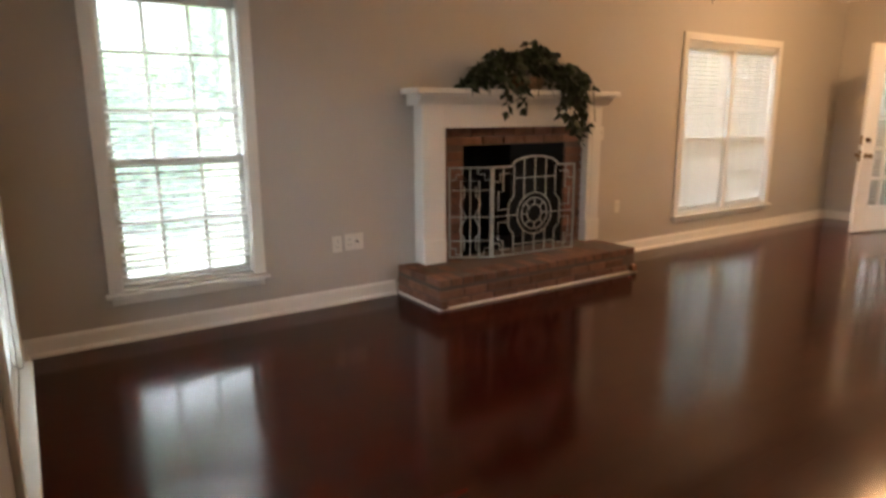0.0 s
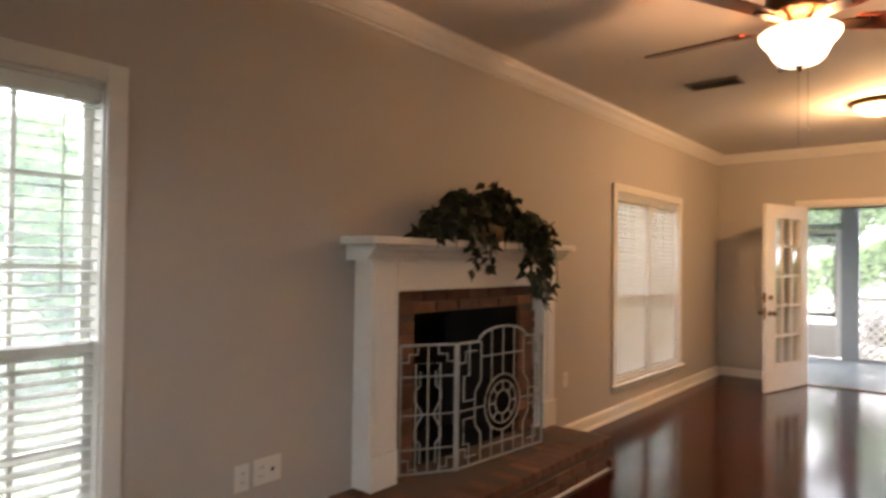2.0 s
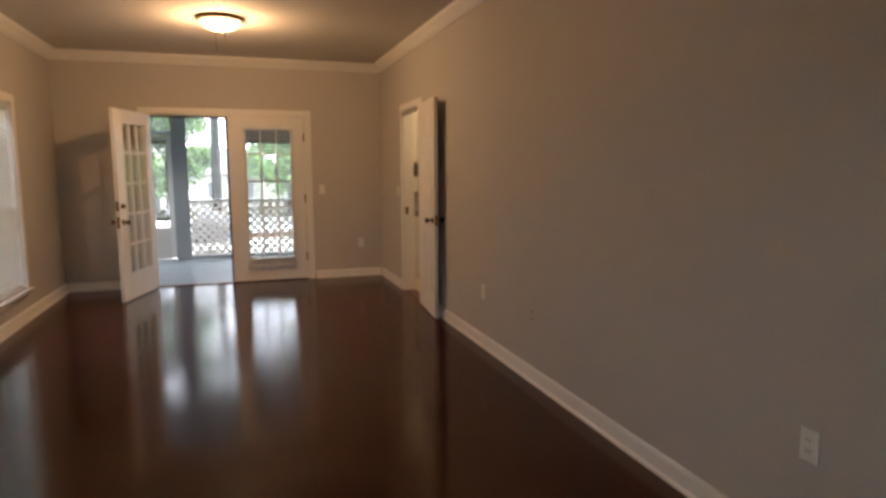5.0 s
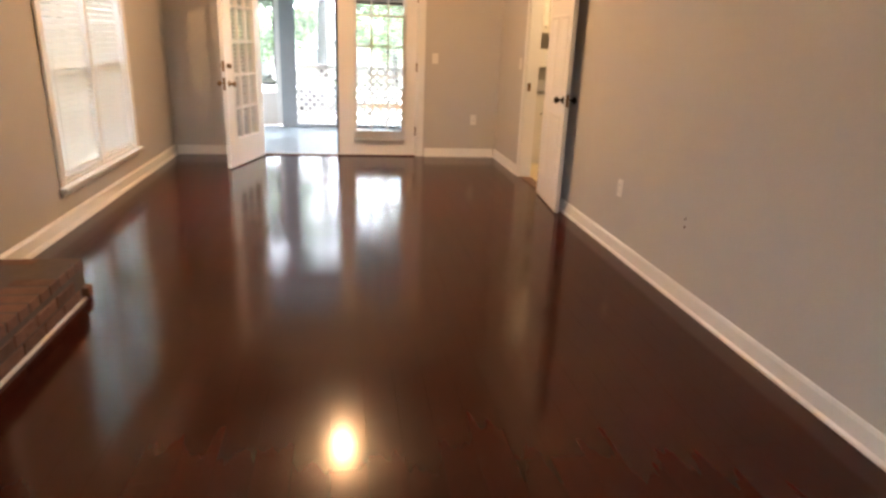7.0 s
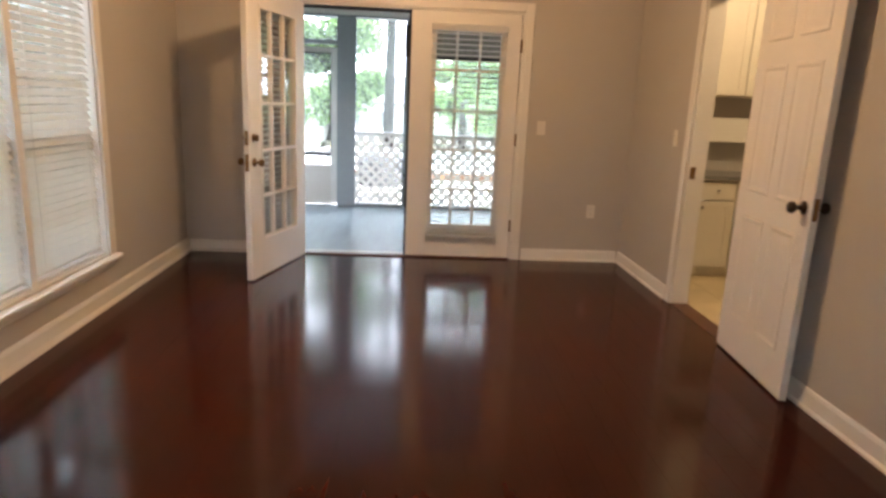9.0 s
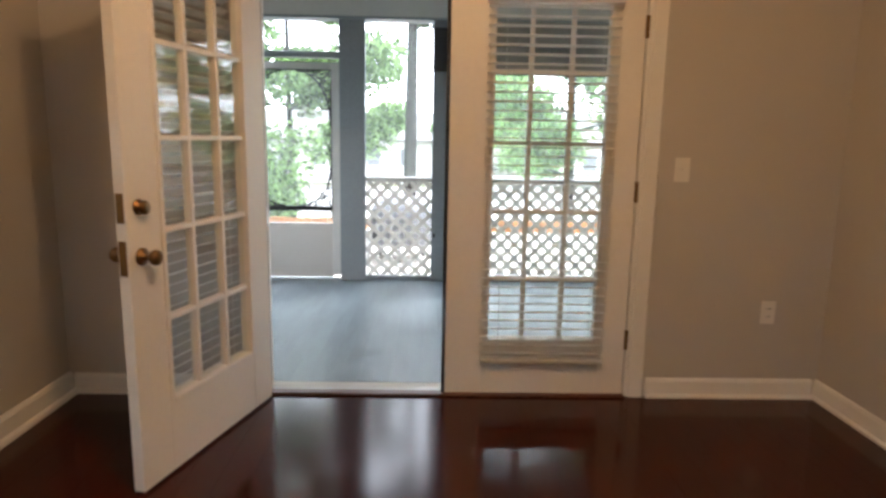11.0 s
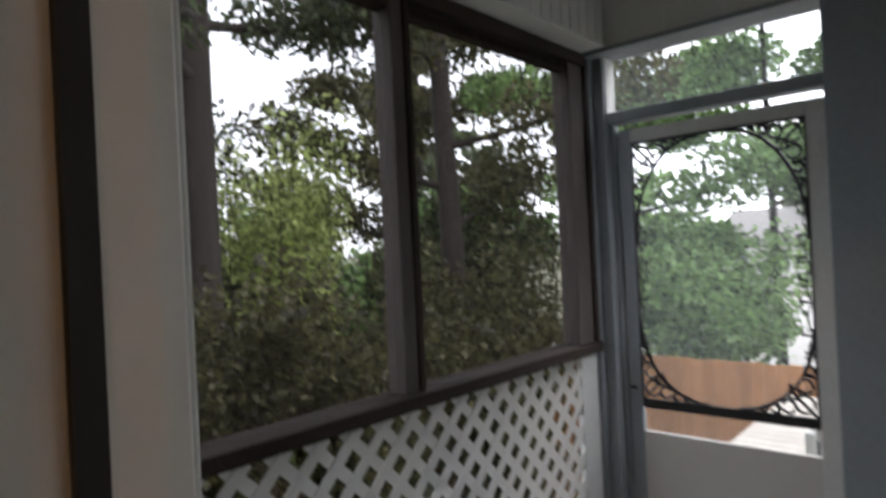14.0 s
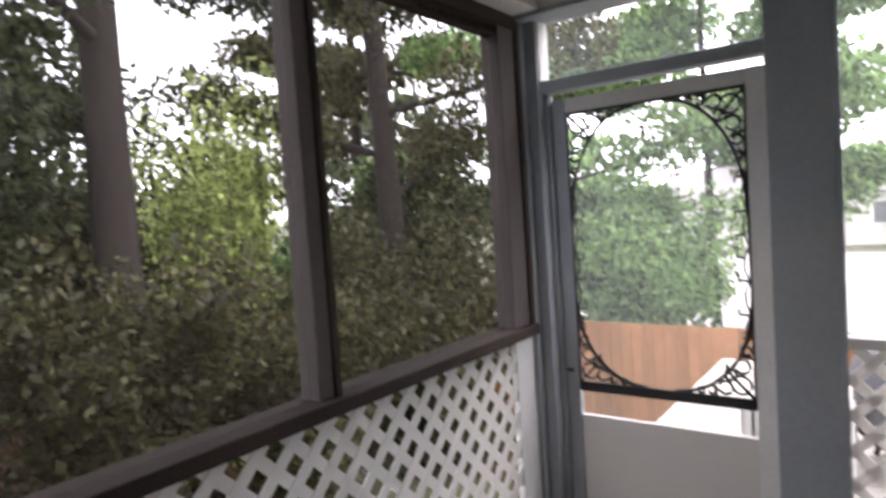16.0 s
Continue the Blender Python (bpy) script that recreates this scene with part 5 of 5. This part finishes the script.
tree(-7.6, 9.6, 10, 0.18, 3.4, 0.10, 16000, 0.095, LEAF_OLIVE, 16, "broad tree with olive brown leaves")
tree(-3.6, 10.4, 10, 0.17, 3.2, 0.14, 19000, 0.08, LEAF, 18, "leafy green tree behind the fence")
tree(-1.5, 12.2, 10, 0.09, 3.4, 0.05, 48000, 0.08, LEAF, 21, "spreading tree with bright green leaves")
tree(1.35, 12.2, 15, 0.17, 2.4, 0.36, 6000, 0.10, LEAF_DARK, 24, "tall straight tree with a bare lower trunk")
tree(5.6, 14.5, 10, 0.18, 3.4, 0.18, 14000, 0.11, LEAF, 27, "broad tree with bright green leaves")
tree(13.0, 11.5, 10, 0.20, 3.6, 0.14, 12000, 0.12, LEAF, 33, "broad tree with bright green leaves")
tree(8.8, 11.0, 9, 0.18, 3.4, 0.14, 12000, 0.11, LEAF, 31, "broad tree with bright green leaves")
shrub(-2.7, 0.5, 1.2, 2.1, 14000, 0.044, LEAF_DARK, 41, "dense dark green shrub beside the porch")
shrub(-3.1, 2.2, 1.1, 1.9, 13000, 0.042, LEAF_OLIVE, 56, "low olive green shrub beside the porch")
shrub(-2.9, 3.8, 1.1, 1.8, 13000, 0.040, LEAF_OLIVE, 42, "low olive leafy shrub beside the porch")
shrub(-3.0, 5.9, 1.4, 2.9, 22000, 0.042, LEAF_OLIVE, 43, "olive brown shrub beside the porch")
shrub(-4.9, 4.5, 1.0, 3.9, 17000, 0.046, LEAF_BRIGHT, 44, "tall yellow-green bamboo clump", 9, True)
shrub(-4.8, 1.5, 1.5, 3.3, 16000, 0.055, LEAF_DARK, 45, "broad leafy dark green shrub")
shrub(-5.0, 7.8, 1.6, 3.8, 18000, 0.055, LEAF_DARK, 46, "broad dark green leafy shrub")
shrub(-2.4, 11.4, 2.1, 3.0, 6000, 0.075, LEAF, 47, "broad green shrub behind the fence", 11)
for k in range(8):
    shrub(-7.4 - 0.5 * math.sin(k * 2.3), -2.2 + 1.75 * k, 1.7, 3.3 + 0.6 * math.sin(k * 1.9), 7500, 0.085, (LEAF_OLIVE, LEAF_DARK, LEAF)[k % 3], 130 + k,
          ("tall olive brown leafy shrub", "tall dark green leafy shrub", "tall fresh green leafy shrub")[k % 3])
shrub(-6.6, -7.0, 1.3, 2.6, 10000, 0.07, LEAF, 49, "green shrub outside the window")
shrub(-6.8, -4.6, 1.4, 3.0, 10000, 0.07, LEAF, 50, "green shrub outside the window")
tree(-8.0, -8.5, 9, 0.16, 3.0, 0.2, 6000, 0.11, LEAF, 52, "leafy tree in the side yard")
tree(-9.0, -3.5, 9, 0.16, 3.0, 0.2, 6000, 0.11, LEAF, 53, "leafy tree in the side yard")
for k in range(11):
    a = radians(-38 + k * 15.5)
    d = 42 + 9 * math.sin(k * 2.1)
    tree(-d * math.sin(a) + 1, d * math.cos(a), 8 + 2 * math.sin(k * 1.7), 0.22, 4.2, 0.12, 2200, 0.30, (LEAF, LEAF_DARK)[k % 2], 60 + k, "distant leafy green tree")


r = np.random.default_rng(90)
spots = np.stack([r.uniform(-9, -0.4, 14000), r.uniform(-2, 9, 14000), np.zeros(14000)], 1)
spots[:, 2] = [land(x, y) + 0.03 for x, y, _ in spots]
litter = new("leaf_litter", leaves_mesh("leaf_litter", spots, 0.06, LITTER, 91))
tagged(litter, "brown fallen leaves over the side yard", "leaf litter", kind="stuff")
# slab added to read as the white, overexposed band past the fence
single("road", boxes((-9, 80, 15, 33, -1.75, -1.5)), GLARE_BAND, "pale slab standing in for blown-out glare beyond the yard", "road", kind="structure")


def house(x, y, w, d, h, rz, label):
    z0 = land(x, y)
    o = thing("house", pose(x, y, z0, 0, 0, rz), label, "house")
    part("wall", boxes((-w / 2, w / 2, -d / 2, d / 2, -0.3, h)), SIDING, o)
    bm = bmesh.new()
    prism(bm, [(-d / 2 - 0.4, h), (0, h + d * 0.3), (d / 2 + 0.4, h), (d / 2 + 0.4, h + 0.12), (0, h + d * 0.3 + 0.14), (-d / 2 - 0.4, h + 0.12)], -w / 2 - 0.3, w / 2 + 0.3, lambda u, a, b: (u, a, b))
    part("roof", bm, SHINGLE, o)
    for k in range(3):
        xx = -w / 2 + w * (k + 0.5) / 3
        wn_ = part("window", boxes((xx - 0.5, xx + 0.5, -d / 2 - 0.05, -d / 2 - 0.001, 1.0, 2.2)), WHITE, o)
        part("pane", boxes((xx - 0.43, xx + 0.43, -d / 2 - 0.056, -d / 2 - 0.05, 1.07, 2.13)), COVER, wn_)


house(8.5, 37, 7, 6, 2.6, 8, "pale sided neighbouring house with a grey roof")
for hx, hy, turn in ((-7, 40, -4), (0.2, 41, 3), (17, 37, 10), (26, 35, 16)):
    house(hx, hy, 6.4, 6, 2.6, turn, "pale sided neighbouring house with a grey roof")
house(-13, -10, 9, 7, 2.7, 90, "pale sided neighbouring house beside the yard")

# ---- floors, laid last ----
sub = thing("floor", pose(0, 0, 0), "glossy dark cherry hardwood plank floor", "floor", kind="structure")
part("underlay", boxes((0.0, 6.08, YN, 0.0, -0.06, -0.004)), GAP, sub)
lay = random.Random(11)
PW = 0.124
cols = int(XR / PW) + 1
mesh_by_len = {}
for c in range(cols):
    x0 = c * PW
    y = YN + 0.001
    first = True
    while y < -0.001:
        ln = 1.9 if not first else lay.choice((0.5, 0.9, 1.3, 1.7))
        first = False
        ln = min(ln, -0.001 - y)
        key = (round(ln, 3), c == cols - 1)
        if key not in mesh_by_len:
            w = (XR - x0) if c == cols - 1 else PW
            bm = boxes((0.0002, w - 0.0002, 0.0002, ln - 0.0002, -0.006, 0.0), bev=0.0003)
            mesh_by_len[key] = to_mesh("plank", bm, PLANK)
        piece("plank", mesh_by_len[key], sub, pose(x0, y, 0))
        y += ln
bm = boxes((XR, 6.08, YN + 0.001, WALL_END, -0.006, 0.0))
o = part("floor_rest", bm, PLANK, sub)
single("floor_sill", boxes((XR, XR + 0.12, PANTRY[0] + 0.02, PANTRY[1] - 0.02, -0.01, 0.004)), SILL_WOOD, "dark wooden strip in the pantry doorway", "threshold", kind="structure")
tiles = thing("floor_pantry", pose(XR + 0.12, -2.65, 0), "cream square tile pantry floor", "floor", kind="structure")
me = to_mesh("tile", boxes((0.002, 0.303, 0.002, 0.303, -0.006, 0.002), bev=0.0015), TILE)
for i in range(7):
    for j in range(8):
        piece("tile", me, tiles, pose(i * 0.305, j * 0.305, 0))
porch = thing("porch_floor", pose(-0.14, 0.16, PZ), "blue-grey painted board porch floor", "floor", kind="structure")
part("joist_bed", boxes((0, 6.2, 0.002, PY - 0.06, -0.10, -0.022)), GAP, porch)
me = to_mesh("board", boxes((0.0001, 0.0899, 0.0, PY - 0.06, -0.022, 0.0), bev=0.0004), PORCH_PAINT)
for k in range(69):
    piece("board", me, porch, pose(k * 0.09, 0, random.uniform(-.0006, .0006)))
